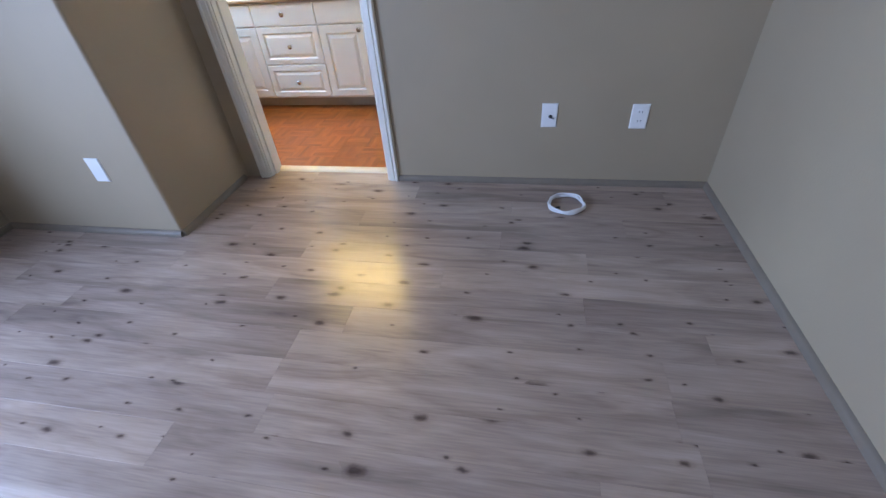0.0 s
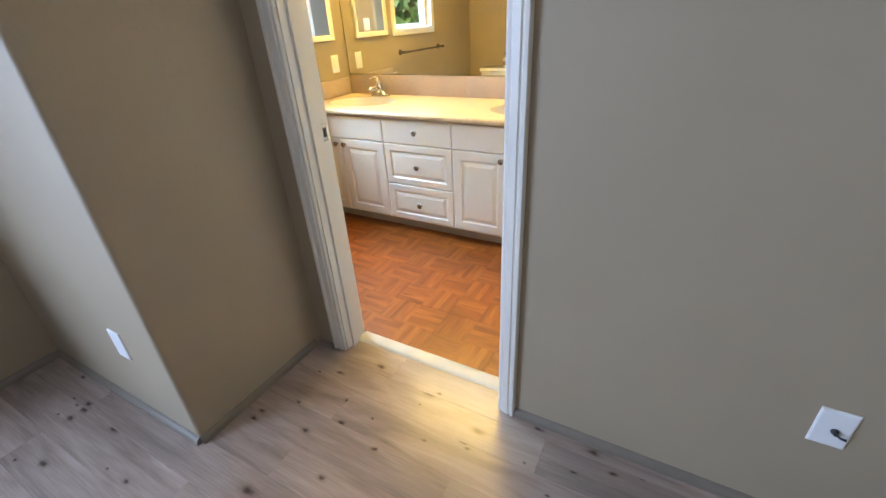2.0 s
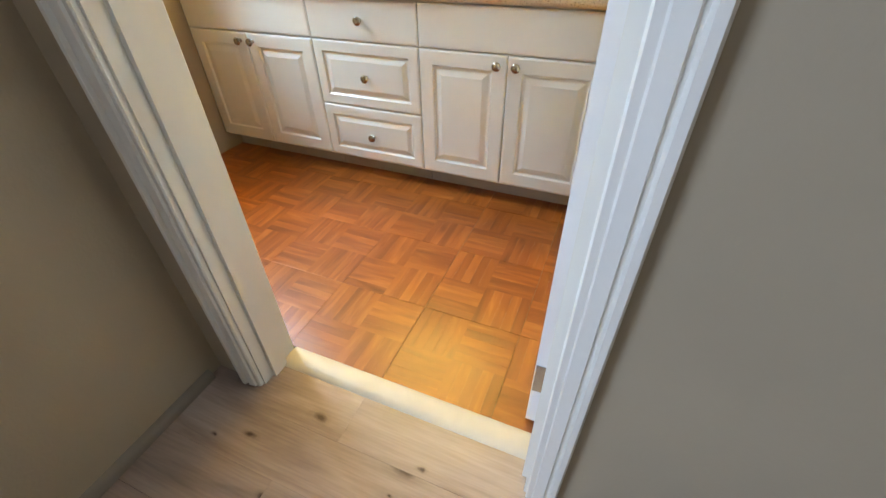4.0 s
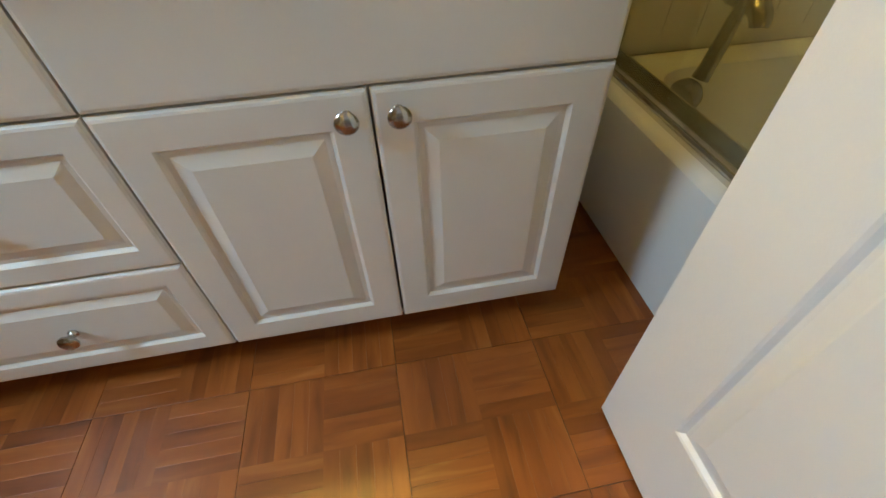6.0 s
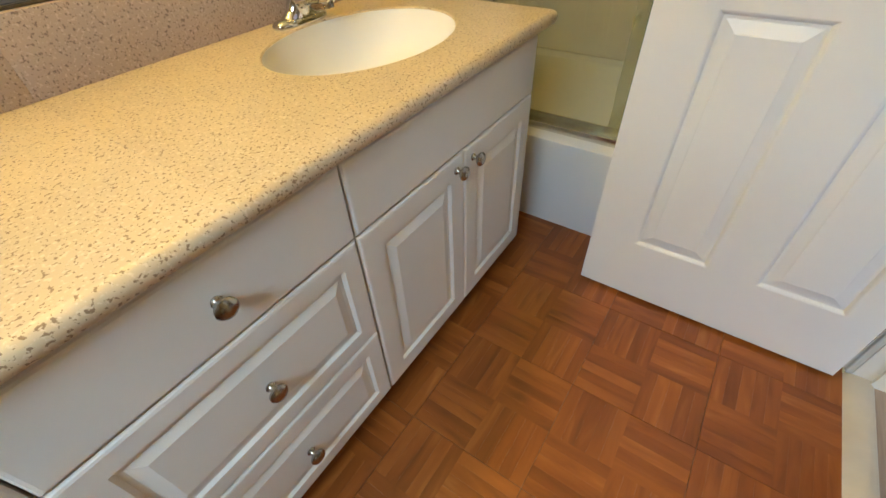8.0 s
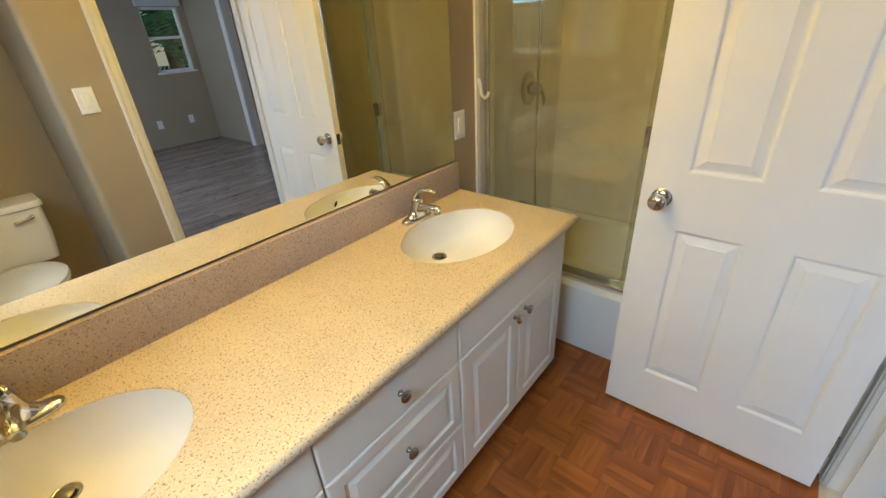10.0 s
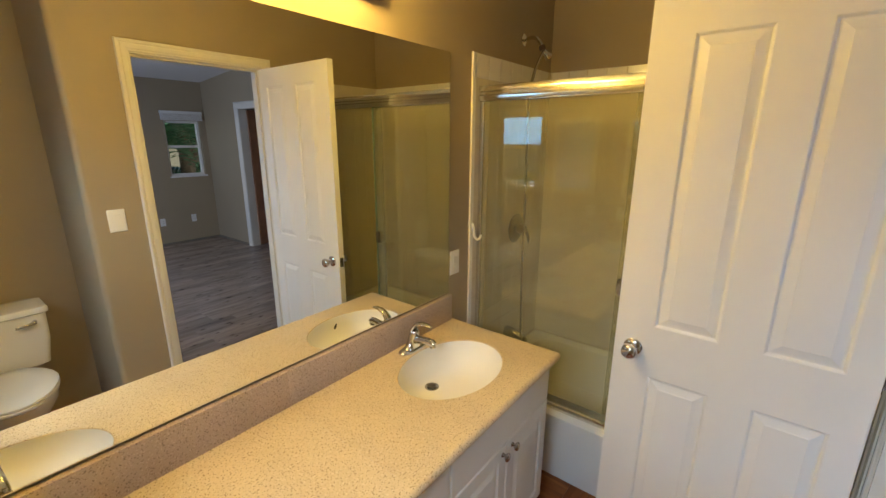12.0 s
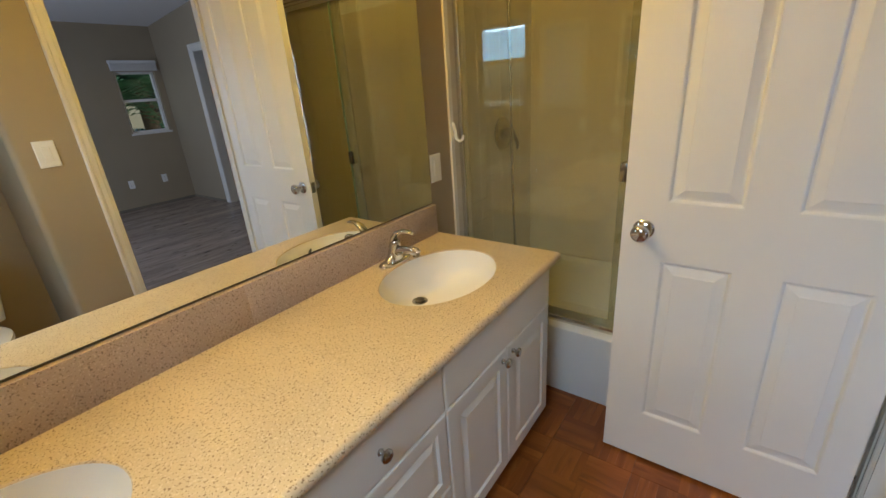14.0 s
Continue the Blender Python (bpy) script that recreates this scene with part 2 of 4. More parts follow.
WHITE = mat("white_plastic", (0.8, 0.79, 0.76), 0.35, noise_scale=20, amount=0.02)
DARK = mat("dark_slot", (0.03, 0.03, 0.03), 0.5)
PORC = mat("porcelain_white", (0.83, 0.81, 0.76), 0.12, coat=0.3, noise_scale=3, amount=0.015)
BASIN = mat("matte_white_basin", (0.82, 0.80, 0.75), 0.42, noise_scale=5, amount=0.02)
TUBM = mat("white_tub_enamel", (0.8, 0.8, 0.78), 0.15, noise_scale=4, amount=0.02)
TILEM = mat("almond_wall_tile", (0.66, 0.6, 0.49), 0.12, noise_scale=8, amount=0.04)
GROUT = mat("pale_grout", (0.645, 0.588, 0.48), 0.8, noise_scale=40, amount=0.08)
BULB = mat("warm_bulb_glass", (0.9, 0.85, 0.7), 0.3, emit=((1.0, 0.685, 0.17), 138))
LAM = laminate()
PARQ_X, PARQ_Y = parquet("parquet_strips_across", True), parquet("parquet_strips_along", False)
SUBF = mat("dark_floor_joint", (0.06, 0.035, 0.02), 0.6, noise_scale=30, amount=0.2)
LAMJ = mat("laminate_joint", (0.08, 0.07, 0.06), 0.6, noise_scale=30, amount=0.2)
STONE = speckled("speckled_beige_worktop", (0.66, 0.53, 0.345), (0.30, 0.195, 0.11), (0.74, 0.615, 0.44), 0.3)
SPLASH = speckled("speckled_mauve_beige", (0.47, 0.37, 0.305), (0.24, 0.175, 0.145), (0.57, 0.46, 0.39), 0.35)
GLASS = clear_glass("shower_glass", (0.90, 0.895, 0.76), 0.085, 1.8)
PANE = clear_glass("window_glass", (0.95, 0.97, 0.96), 0.01, 1.3)
# red-brown colour carries the warm hall light that falls on this door
REDDOOR = mat("warm_lit_door", (0.36, 0.17, 0.09), 0.35, noise_scale=7, amount=0.12)
LEAF = mat("palm_leaf", (0.085, 0.21, 0.125), 0.25, noise_scale=5, amount=0.45)
FOL = mat("tree_leaf", (0.07, 0.13, 0.035), 0.5, noise_scale=2, amount=0.4)
BARK = mat("palm_bark", (0.16, 0.12, 0.085), 0.9, noise_scale=14, amount=0.35, bump=0.6)
GRASS = mat("dry_ground", (0.22, 0.2, 0.13), 0.9, noise_scale=0.8, amount=0.3)
STUCCO = mat("pale_stucco", (0.62, 0.58, 0.5), 0.85, noise_scale=3, amount=0.06, bump=0.3)
ROOF = mat("grey_roof", (0.2, 0.18, 0.17), 0.8, noise_scale=5, amount=0.2)
SOAPM = mat("cream_soap_bottle", (0.6, 0.55, 0.42), 0.25, noise_scale=9, amount=0.1)
CABLE = mat("white_cable", (0.78, 0.78, 0.77), 0.4, noise_scale=30, amount=0.03)


# ---- mesh helpers ----
def origin(ob):
    p = Vector((0, 0, 0))
    while ob:
        p += ob.location
        ob = ob.parent
    return p


def part(name, bm, material, parent=None, label="", smooth=False):
    """Links a bmesh, built in world coordinates, as one mesh object under a thing or a part."""
    if parent:
        o = origin(parent)
        for v in bm.verts:
            v.co -= o
    bmesh.ops.recalc_face_normals(bm, faces=bm.faces[:])
    me = bpy.data.meshes.new(name)
    bm.to_mesh(me)
    bm.free()
    me.materials.append(material)
    if smooth:
        me.shade_smooth()
        me.set_sharp_from_angle(angle=radians(40))
    ob = new(name, me)
    ob.parent = parent
    if label:
        ob["label"] = label
    return ob


def thing(name, at, label, category, group="", kind=""):
    ob = new(name)
    ob.empty_display_size = 0.1
    ob.location = at
    return tagged(ob, label, category, group, kind)


def box(bm, x0, x1, y0, y1, z0, z1, bevel=0.0, seg=2):
    r = bmesh.ops.create_cube(bm, size=1.0)
    for v in r["verts"]:
        v.co = Vector(((x0 + x1) / 2 + v.co.x * (x1 - x0), (y0 + y1) / 2 + v.co.y * (y1 - y0), (z0 + z1) / 2 + v.co.z * (z1 - z0)))
    if bevel:
        es = list({e for v in r["verts"] for e in v.link_edges})
        bmesh.ops.bevel(bm, geom=es, offset=bevel, segments=seg, affect="EDGES", profile=0.5)
    return bm


def boxes(*bs, bevel=0.0):
    bm = bmesh.new()
    for b in bs:
        box(bm, *b, bevel=bevel)
    return bm


def skin(bm, rings, cap0=True, cap1=True, closed=True):
    """Joins rings of points with the same count by faces."""
    vs = [[bm.verts.new(p) for p in r] for r in rings]
    n = len(vs[0])
    for a, b in zip(vs, vs[1:]):
        for i in range(n if closed else n - 1):
            j = (i + 1) % n
            bm.faces.new((a[i], a[j], b[j], b[i]))
    if cap0:
        bm.faces.new(vs[0][::-1])
    if cap1:
        bm.faces.new(vs[-1])
    return vs


def tube(bm, points, radii, n=14, flat=1.0, cap=True):
    """A round bar along points; flat squeezes it along its own upright side."""
    pts = [Vector(p) for p in points]
    if isinstance(radii, (int, float)):
        radii = [radii] * len(pts)
    rings, side = [], None
    for i, p in enumerate(pts):
        d = (pts[min(i + 1, len(pts) - 1)] - pts[max(i - 1, 0)]).normalized()
        if side is None:
            side = d.orthogonal().normalized()
            if abs(d.z) < 0.95:
                side = d.cross(Vector((0, 0, 1))).normalized()
        side = (side - d * side.dot(d)).normalized()
        up = side.cross(d)
        rings.append([p + radii[i] * (math.cos(a) * side + flat * math.sin(a) * up) for a in (2 * math.pi * k / n for k in range(n))])
    skin(bm, rings, cap, cap)
    return bm


def lathe(bm, at, axis, profile, n=24, stretch=(1, 1)):
    """Turns a profile of (distance along axis, radius) round an axis through at."""
    at, ax = Vector(at), Vector(axis).normalized()
    u = ax.orthogonal().normalized()
    if abs(ax.z) > 0.9:
        u = Vector((1, 0, 0))
    w = ax.cross(u)
    rings = [[at + ax * d + max(r, 1e-4) * (math.cos(a) * u * stretch[0] + math.sin(a) * w * stretch[1]) for a in (2 * math.pi * k / n for k in range(n))] for d, r in profile]
    skin(bm, rings)
    return bm


def rect_loops(bm, rect, profile, place, cap=True, first=None):
    """Nested rectangles (inset, height) inside rect, joined; place(u, v, h) gives the point."""
    u0, u1, v0, v1 = rect
    rings = [[place(u0 + i, v0 + i, h), place(u1 - i, v0 + i, h), place(u1 - i, v1 - i, h), place(u0 + i, v1 - i, h)] for i, h in profile]
    skin(bm, rings, False, cap)


def rrect(x0, x1, y0, y1, r, z, n=5):
    pts = []
    for cx, cy, a0 in ((x1 - r, y1 - r, 0), (x0 + r, y1 - r, 90), (x0 + r, y0 + r, 180), (x1 - r, y0 + r, 270)):
        for k in range(n + 1):
            a = radians(a0 + 90 * k / n)
            pts.append((cx + r * math.cos(a), cy + r * math.sin(a), z))
    return pts


# ---- structure: walls, floors, ceilings ----
def wall(name, bm, label, material=PAINT):
    return tagged(part(name, bm, material, None), label, "wall", kind="structure")


def holed(axis, face, back, a0, a1, z0, z1, h0, h1, hz0, hz1):
    """Boxes of a wall with one opening. axis: the axis along the wall."""
    cells = [(a0, h0, z0, z1), (h1, a1, z0, z1), (h0, h1, hz1, z1)] + ([(h0, h1, z0, hz0)] if hz0 > z0 else [])
    f, g = min(face, back), max(face, back)
    bs = [(c[0], c[1], f, g, c[2], c[3]) if axis == "x" else (f, g, c[0], c[1], c[2], c[3]) for c in cells]
    return boxes(*bs)


ZT = 3.0
wall("wall_west_bedroom", holed("y", WX, WX - TH, SY - TH, 2.10, -0.02, ZT, -0.42, 1.24, 0.30, 1.98), "beige painted plaster wall with a window")
wall("wall_west_bathroom", holed("y", WX, WX - TH, 2.10, VY + TH, -0.02, 2.56, 3.07, 3.66, 1.17, 1.86), "beige painted bathroom wall beside the vanity")
wall("wall_south_bedroom", holed("x", SY, SY - TH, WX, EX, -0.02, ZT, 0.2, 0.7, 1.04, 1.86), "beige painted bedroom wall with a small window")
wall("wall_east_bedroom", holed("y", EX, EX + TH, SY - TH, NY + TH, -0.02, ZT, -0.70, 0.08, -0.02, 2.03), "beige painted bedroom wall with a doorway")
wall("wall_north_bedroom", holed("x", NY, BY, -1.67, EX, -0.02, ZT, DX0 - 0.018, DX1 + 0.018, -0.02, DH + 0.018), "beige painted wall between bedroom and bathroom")


def bullnose_box():
    """The toilet niche: two walls that meet in a rounded corner towards the bedroom."""
    ox, oy, ix, iy, r = -1.67, 2.10, -1.82, 2.10 + TH, 0.014
    bm = bmesh.new()
    outer = [(WX, oy)] + [(ox - r + r * math.cos(radians(a)), oy + r + r * math.sin(radians(a))) for a in range(270, 361, 15)] + [(ox, BY)]
    q = 0.028
    inner = [(ix + q - q * math.sin(radians(a)), BY - q + q * math.cos(radians(a))) for a in range(0, 91, 15)] + [(ix, iy), (WX, iy)]
    ring = outer + inner
    skin(bm, [[(x, y, -0.02) for x, y in ring], [(x, y, ZT) for x, y in ring]])
    return bm


wall("wall_toilet_niche", bullnose_box(), "beige painted boxed-out wall with rounded corner")
wall("wall_mirror", boxes((WX - TH, SX + TH, VY, VY + TH, -0.02, 2.56)), "beige painted bathroom wall behind the mirror")
wall("wall_shower", boxes((SX, SX + TH, BY, VY, -0.02, 2.56)), "beige painted wall above the shower tiles")
tagged(part("ceiling_bathroom", boxes((WX - TH, SX + TH, BY, VY + TH, 2.44, 2.56), (WX - TH, -1.67 - TH, 2.10 + TH, BY, 2.44, 2.56)), CEIL), "white painted bathroom ceiling", "ceiling", kind="structure")


def sloped_ceiling():
    bm = bmesh.new()
    ring0 = [(WX, SY, 2.44), (EX, SY, 2.44), (EX, NY, 2.84), (WX, NY, 2.84)]
    skin(bm, [ring0, [(x, y, z + 0.1) for x, y, z in ring0]])
    return bm


tagged(part("ceiling_bedroom", sloped_ceiling(), CEIL), "white painted gently sloping bedroom ceiling", "ceiling", kind="structure")
FLOOR_BED = tagged(part("floor_bedroom", boxes((WX, EX, SY, 2.12, -0.05, -0.0075), (-1.69, EX, 2.12, 2.76, -0.05, -0.0075)), LAMJ), "grey-brown oak-look laminate plank floor", "floor", kind="structure")
FLOOR_BATH = tagged(part("floor_bathroom", boxes((WX, -0.60, 2.82, VY, -0.05, -0.0035), (WX, -1.67 - TH, 2.10 + TH, 2.82, -0.05, -0.0035)), SUBF), "orange-brown parquet tile floor", "floor", kind="structure")


def bars_profile(bm, pts, sec):
    """Sweeps a small cross-section (list of (out, up)) along straight runs: ((x,y),(x,y), outward)."""
    for (a, b, o) in pts:
        rings = [[(p[0] + o[0] * s, p[1] + o[1] * s, z) for s, z in sec] for p in (a, b)]
        skin(bm, rings)
    return bm


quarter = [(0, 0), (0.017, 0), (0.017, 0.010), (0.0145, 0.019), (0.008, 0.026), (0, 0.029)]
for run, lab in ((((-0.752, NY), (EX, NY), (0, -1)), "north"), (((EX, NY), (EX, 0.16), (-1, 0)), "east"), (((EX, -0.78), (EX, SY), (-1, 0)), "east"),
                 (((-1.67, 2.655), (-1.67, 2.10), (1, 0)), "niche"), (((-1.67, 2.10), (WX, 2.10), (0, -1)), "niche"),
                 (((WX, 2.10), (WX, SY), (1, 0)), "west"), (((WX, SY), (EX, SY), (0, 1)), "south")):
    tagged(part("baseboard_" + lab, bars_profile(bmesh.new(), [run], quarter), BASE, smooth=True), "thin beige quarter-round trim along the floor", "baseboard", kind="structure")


# ---- bathroom door ----
CASING = [(0.0, 0.0), (0.0, 0.009), (0.004, 0.012), (0.018, 0.012), (0.022, 0.016), (0.05, 0.018), (0.054, 0.014), (0.060, 0.014), (0.066, 0.021), (0.080, 0.021), (0.085, 0.017), (0.085, 0.0)]


def casing(bm, u0, u1, ztop, place, w=1.0):
    """Upright and head casings, mitred. place(u, out, z)."""
    def strip(p0, p1):
        skin(bm, [p0, p1])
    for side, u in ((-1, u0), (1, u1)):
        strip([place(u + side * i * w, h, 0.0) for i, h in CASING], [place(u + side * i * w, h, ztop + i * w) for i, h in CASING])
    strip([place(u0 - i * w, h, ztop + i * w) for i, h in CASING], [place(u1 + i * w, h, ztop + i * w) for i, h in CASING])
    return bm


door_frame = thing("door_1", ((DX0 + DX1) / 2, (NY + BY) / 2, 0), "cream painted door frame between bedroom and bathroom", "door frame", kind="structure")
bm = boxes((DX0 - 0.018, DX0, NY, BY, 0, DH), (DX1, DX1 + 0.018, NY, BY, 0, DH), (DX0 - 0.018, DX1 + 0.018, NY, BY, DH, DH + 0.018))
part("jamb", bm, TRIM, door_frame)
part("stop", boxes((DX0, DX0 + 0.011, 2.72, 2.765, 0, DH), (DX1 - 0.011, DX1, 2.72, 2.765, 0, DH), (DX0 + 0.011, DX1 - 0.011, 2.72, 2.765, DH - 0.011, DH)), TRIM, door_frame)
part("casing", casing(bmesh.new(), DX0 - 0.006, DX1 + 0.006, DH + 0.006, lambda u, h, z: (u, NY - h, z), 0.67), TRIM, door_frame, "moulded casing on the bedroom side", True)
part("casing", casing(bmesh.new(), DX0 - 0.006, DX1 + 0.006, DH + 0.006, lambda u, h, z: (u, BY + h, z), 0.67), TRIM, door_frame, "moulded casing on the bathroom side", True)
part("strike_plate", boxes((DX0 - 0.001, DX0 + 0.0015, 2.772, 2.797, 0.885, 0.945), bevel=0.0005), NICKEL, door_frame, "metal strike plate")
part("strike_hole", boxes((DX0 + 0.0008, DX0 + 0.002, 2.777, 2.791, 0.9, 0.93)), DARK, door_frame)

bm = bmesh.new()
sec = [(2.755, 0), (2.762, 0.006), (2.775, 0.009), (2.80, 0.009), (2.815, 0.006), (2.822, 0)]
skin(bm, [[(x, y, z) for y, z in sec] for x in (DX0, DX1)])
tagged(part("threshold", bm, mat("cream_threshold", (0.6, 0.53, 0.42), 0.4, noise_scale=9, amount=0.1), smooth=True), "cream threshold strip in the bathroom doorway", "threshold", kind="structure")

DOOR_PANEL = [(0.0, 0.0), (0.004, -0.002), (0.009, -0.0075), (0.015, -0.0075), (0.037, -0.0015), (0.040, 0.0)]


def door_slab(bm, us, vs, panels, place, thick):
    """Both faces of a slab with moulded panels; us, vs: all the grid lines."""
    for h0, sgn in ((0.0, 1), (-thick, -1)):
        for a, b in zip(us, us[1:]):
            for c, d in zip(vs, vs[1:]):
                if (a, b, c, d) in panels:
                    rect_loops(bm, (a, b, c, d), [(i, h0 + sgn * h) for i, h in DOOR_PANEL], place)
                else:
                    bm.faces.new([bm.verts.new(place(u, v, h0)) for u, v in ((a, c), (b, c), (b, d), (a, d))])
    u0, u1, v0, v1 = us[0], us[-1], vs[0], vs[-1]
    for (a, c), (b, d) in (((u0, v0), (u1, v0)), ((u1, v0), (u1, v1)), ((u1, v1), (u0, v1)), ((u0, v1), (u0, v0))):
        bm.faces.new([bm.verts.new(place(*q)) for q in ((a, c, 0), (b, d, 0), (b, d, -thick), (a, c, -thick))])
    bmesh.ops.remove_doubles(bm, verts=bm.verts, dist=0.0002)
    return bm


def knob(bm, at, axis, s=1.0):
    lathe(bm, at, axis, [(0, 0.031 * s), (0.004 * s, 0.032 * s), (0.009 * s, 0.028 * s), (0.012 * s, 0.014 * s), (0.028 * s, 0.011 * s), (0.034 * s, 0.016 * s), (0.042 * s, 0.025 * s), (0.052 * s, 0.028 * s), (0.060 * s, 0.025 * s), (0.066 * s, 0.016 * s), (0.068 * s, 0.004 * s)])
    return bm


LX, LY0, LY1 = -0.852, 2.848, 3.532
door = thing("bathroom_door", (LX + 0.0175, LY0, 0.01), "white four-panel door standing wide open into the bathroom", "door")
ys = [LY0, 2.920, 3.107, 3.222, 3.410, LY1]
zs = [0.012, 0.212, 0.815, 1.005, 1.932, 2.035]
pan = {(ys[1], ys[2], zs[1], zs[2]), (ys[3], ys[4], zs[1], zs[2]), (ys[1], ys[2], zs[3], zs[4]), (ys[3], ys[4], zs[3], zs[4])}
leaf = part("leaf", door_slab(bmesh.new(), ys, zs, pan, lambda u, v, h: (LX - h, u, v), 0.035), DOORP, door)
part("knob", knob(bmesh.new(), (LX, 3.468, 0.914), (-1, 0, 0)), CHROME, door, "chrome door knob", True)
part("knob", knob(bmesh.new(), (LX + 0.035, 3.468, 0.914), (1, 0, 0)), CHROME, door, "chrome door knob", True)
part("latch_plate", boxes((LX + 0.006, LX + 0.029, LY1 - 0.0005, LY1 + 0.0015, 0.886, 0.942)), NICKEL, door, "metal latch plate")
for z in (0.18, 1.02, 1.86):
    bm = lathe(bmesh.new(), (LX + 0.039, LY0 - 0.010, z - 0.045), (0, 0, 1), [(0, 0.006), (0.09, 0.006)], 10)
    box(bm, LX + 0.002, LX + 0.034, LY0 - 0.002, LY0 + 0.0005, z - 0.045, z + 0.045)
    part("hinge", bm, NICKEL, door, "metal butt hinge")

# ---- vanity ----
FY, FT = 3.765, 0.019
CAB_DOOR = [(0, -FT), (0, -0.005), (0.003, -0.0012), (0.007, 0), (0.052, 0), (0.055, -0.003), (0.058, -0.0065), (0.066, -0.0065), (0.084, -0.001), (0.087, 0.0)]
CAB_SMALL = [(0, -FT), (0, -0.005), (0.003, -0.0012), (0.007, 0), (0.040, 0), (0.043, -0.003), (0.046, -0.006), (0.053, -0.006), (0.068, -0.001), (0.071, 0.0)]
CAB_FLAT = [(0, -FT), (0, -0.005), (0.003, -0.0012), (0.007, 0), (0.02, 0)]


def front(name, x0, x1, z0, z1, prof, parent, knobs=()):
    g = 0.0018
    bm = bmesh.new()
    rect_loops(bm, (x0 + g, x1 - g, z0 + g, z1 - g), prof, lambda u, v, h: (u, FY - h, v))
    f = part(name, bm, CAB, parent)
    for kx, kz in knobs:
        part("knob", lathe(bmesh.new(), (kx, FY, kz), (0, -1, 0), [(0, 0.008), (0.003, 0.009), (0.006, 0.006), (0.012, 0.0055), (0.015, 0.011), (0.019, 0.0155), (0.023, 0.0162), (0.027, 0.013), (0.029, 0.006), (0.0295, 0.001)], 20), NICKEL, f, "round brushed nickel knob", True)
    return f


def carcass(parent, x0, x1, kind_label=""):
    y0, y1 = FY + FT, VY - 0.005
    part("body", boxes((x0, x0 + 0.016, y0, y1, 0.082, 0.735), (x1 - 0.016, x1, y0, y1, 0.082, 0.735), (x0 + 0.016, x1 - 0.016, y0, y1, 0.082, 0.098), (x0 + 0.016, x1 - 0.016, y0, y0 + 0.018, 0.56, 0.735), (x0 + 0.016, x1 - 0.016, y1 - 0.01, y1, 0.098, 0.735), bevel=0.001), CAB, parent)
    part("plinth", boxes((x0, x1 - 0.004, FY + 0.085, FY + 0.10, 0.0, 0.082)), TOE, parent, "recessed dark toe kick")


XA, XB, XC, XD = WX + 0.004, -2.012, -1.540, -0.866
ZB, ZM, ZD, ZT2 = 0.092, 0.330, 0.586, 0.731
cab = thing("vanity_cabinet", ((XA + XB) / 2, 4.04, 0), "white vanity cabinet with two raised-panel doors under a basin", "cabinet", "vanity cabinets")
carcass(cab, XA, XB)
mid = (XA + XB) / 2 - 0.01
front("false_front", XA, XB, ZD, ZT2, CAB_FLAT, cab)
front("door", XA, mid, ZB, ZD, CAB_DOOR, cab, [(mid - 0.033, 0.552)])
front("door", mid, XB, ZB, ZD, CAB_DOOR, cab, [(mid + 0.033, 0.552)])
cab = thing("vanity_drawer_unit", ((XB + XC) / 2, 4.04, 0), "white vanity drawer unit with three drawers and nickel knobs", "drawer unit", "vanity cabinets")
carcass(cab, XB, XC)
kx = -1.774
front("drawer", XB, XC, ZD, ZT2, CAB_FLAT, cab, [(kx, 0.662)])
front("drawer", XB, XC, ZM, ZD, CAB_SMALL, cab, [(kx, 0.456)])
front("drawer", XB, XC, ZB, ZM, CAB_SMALL, cab, [(kx, 0.207)])
cab = thing("vanity_cabinet", ((XC + XD) / 2, 4.04, 0), "white vanity cabinet with two raised-panel doors beside the bathtub", "cabinet", "vanity cabinets")
carcass(cab, XC, XD)
front("false_front", XC, XD, ZD, ZT2, CAB_FLAT, cab)
front("door", XC, -1.203, ZB, ZD, CAB_DOOR, cab, [(-1.236, 0.552)])
front("door", -1.203, XD, ZB, ZD, CAB_DOOR, cab, [(-1.168, 0.552)])

CZ, CF, CBK = 0.770, 3.747, 4.306


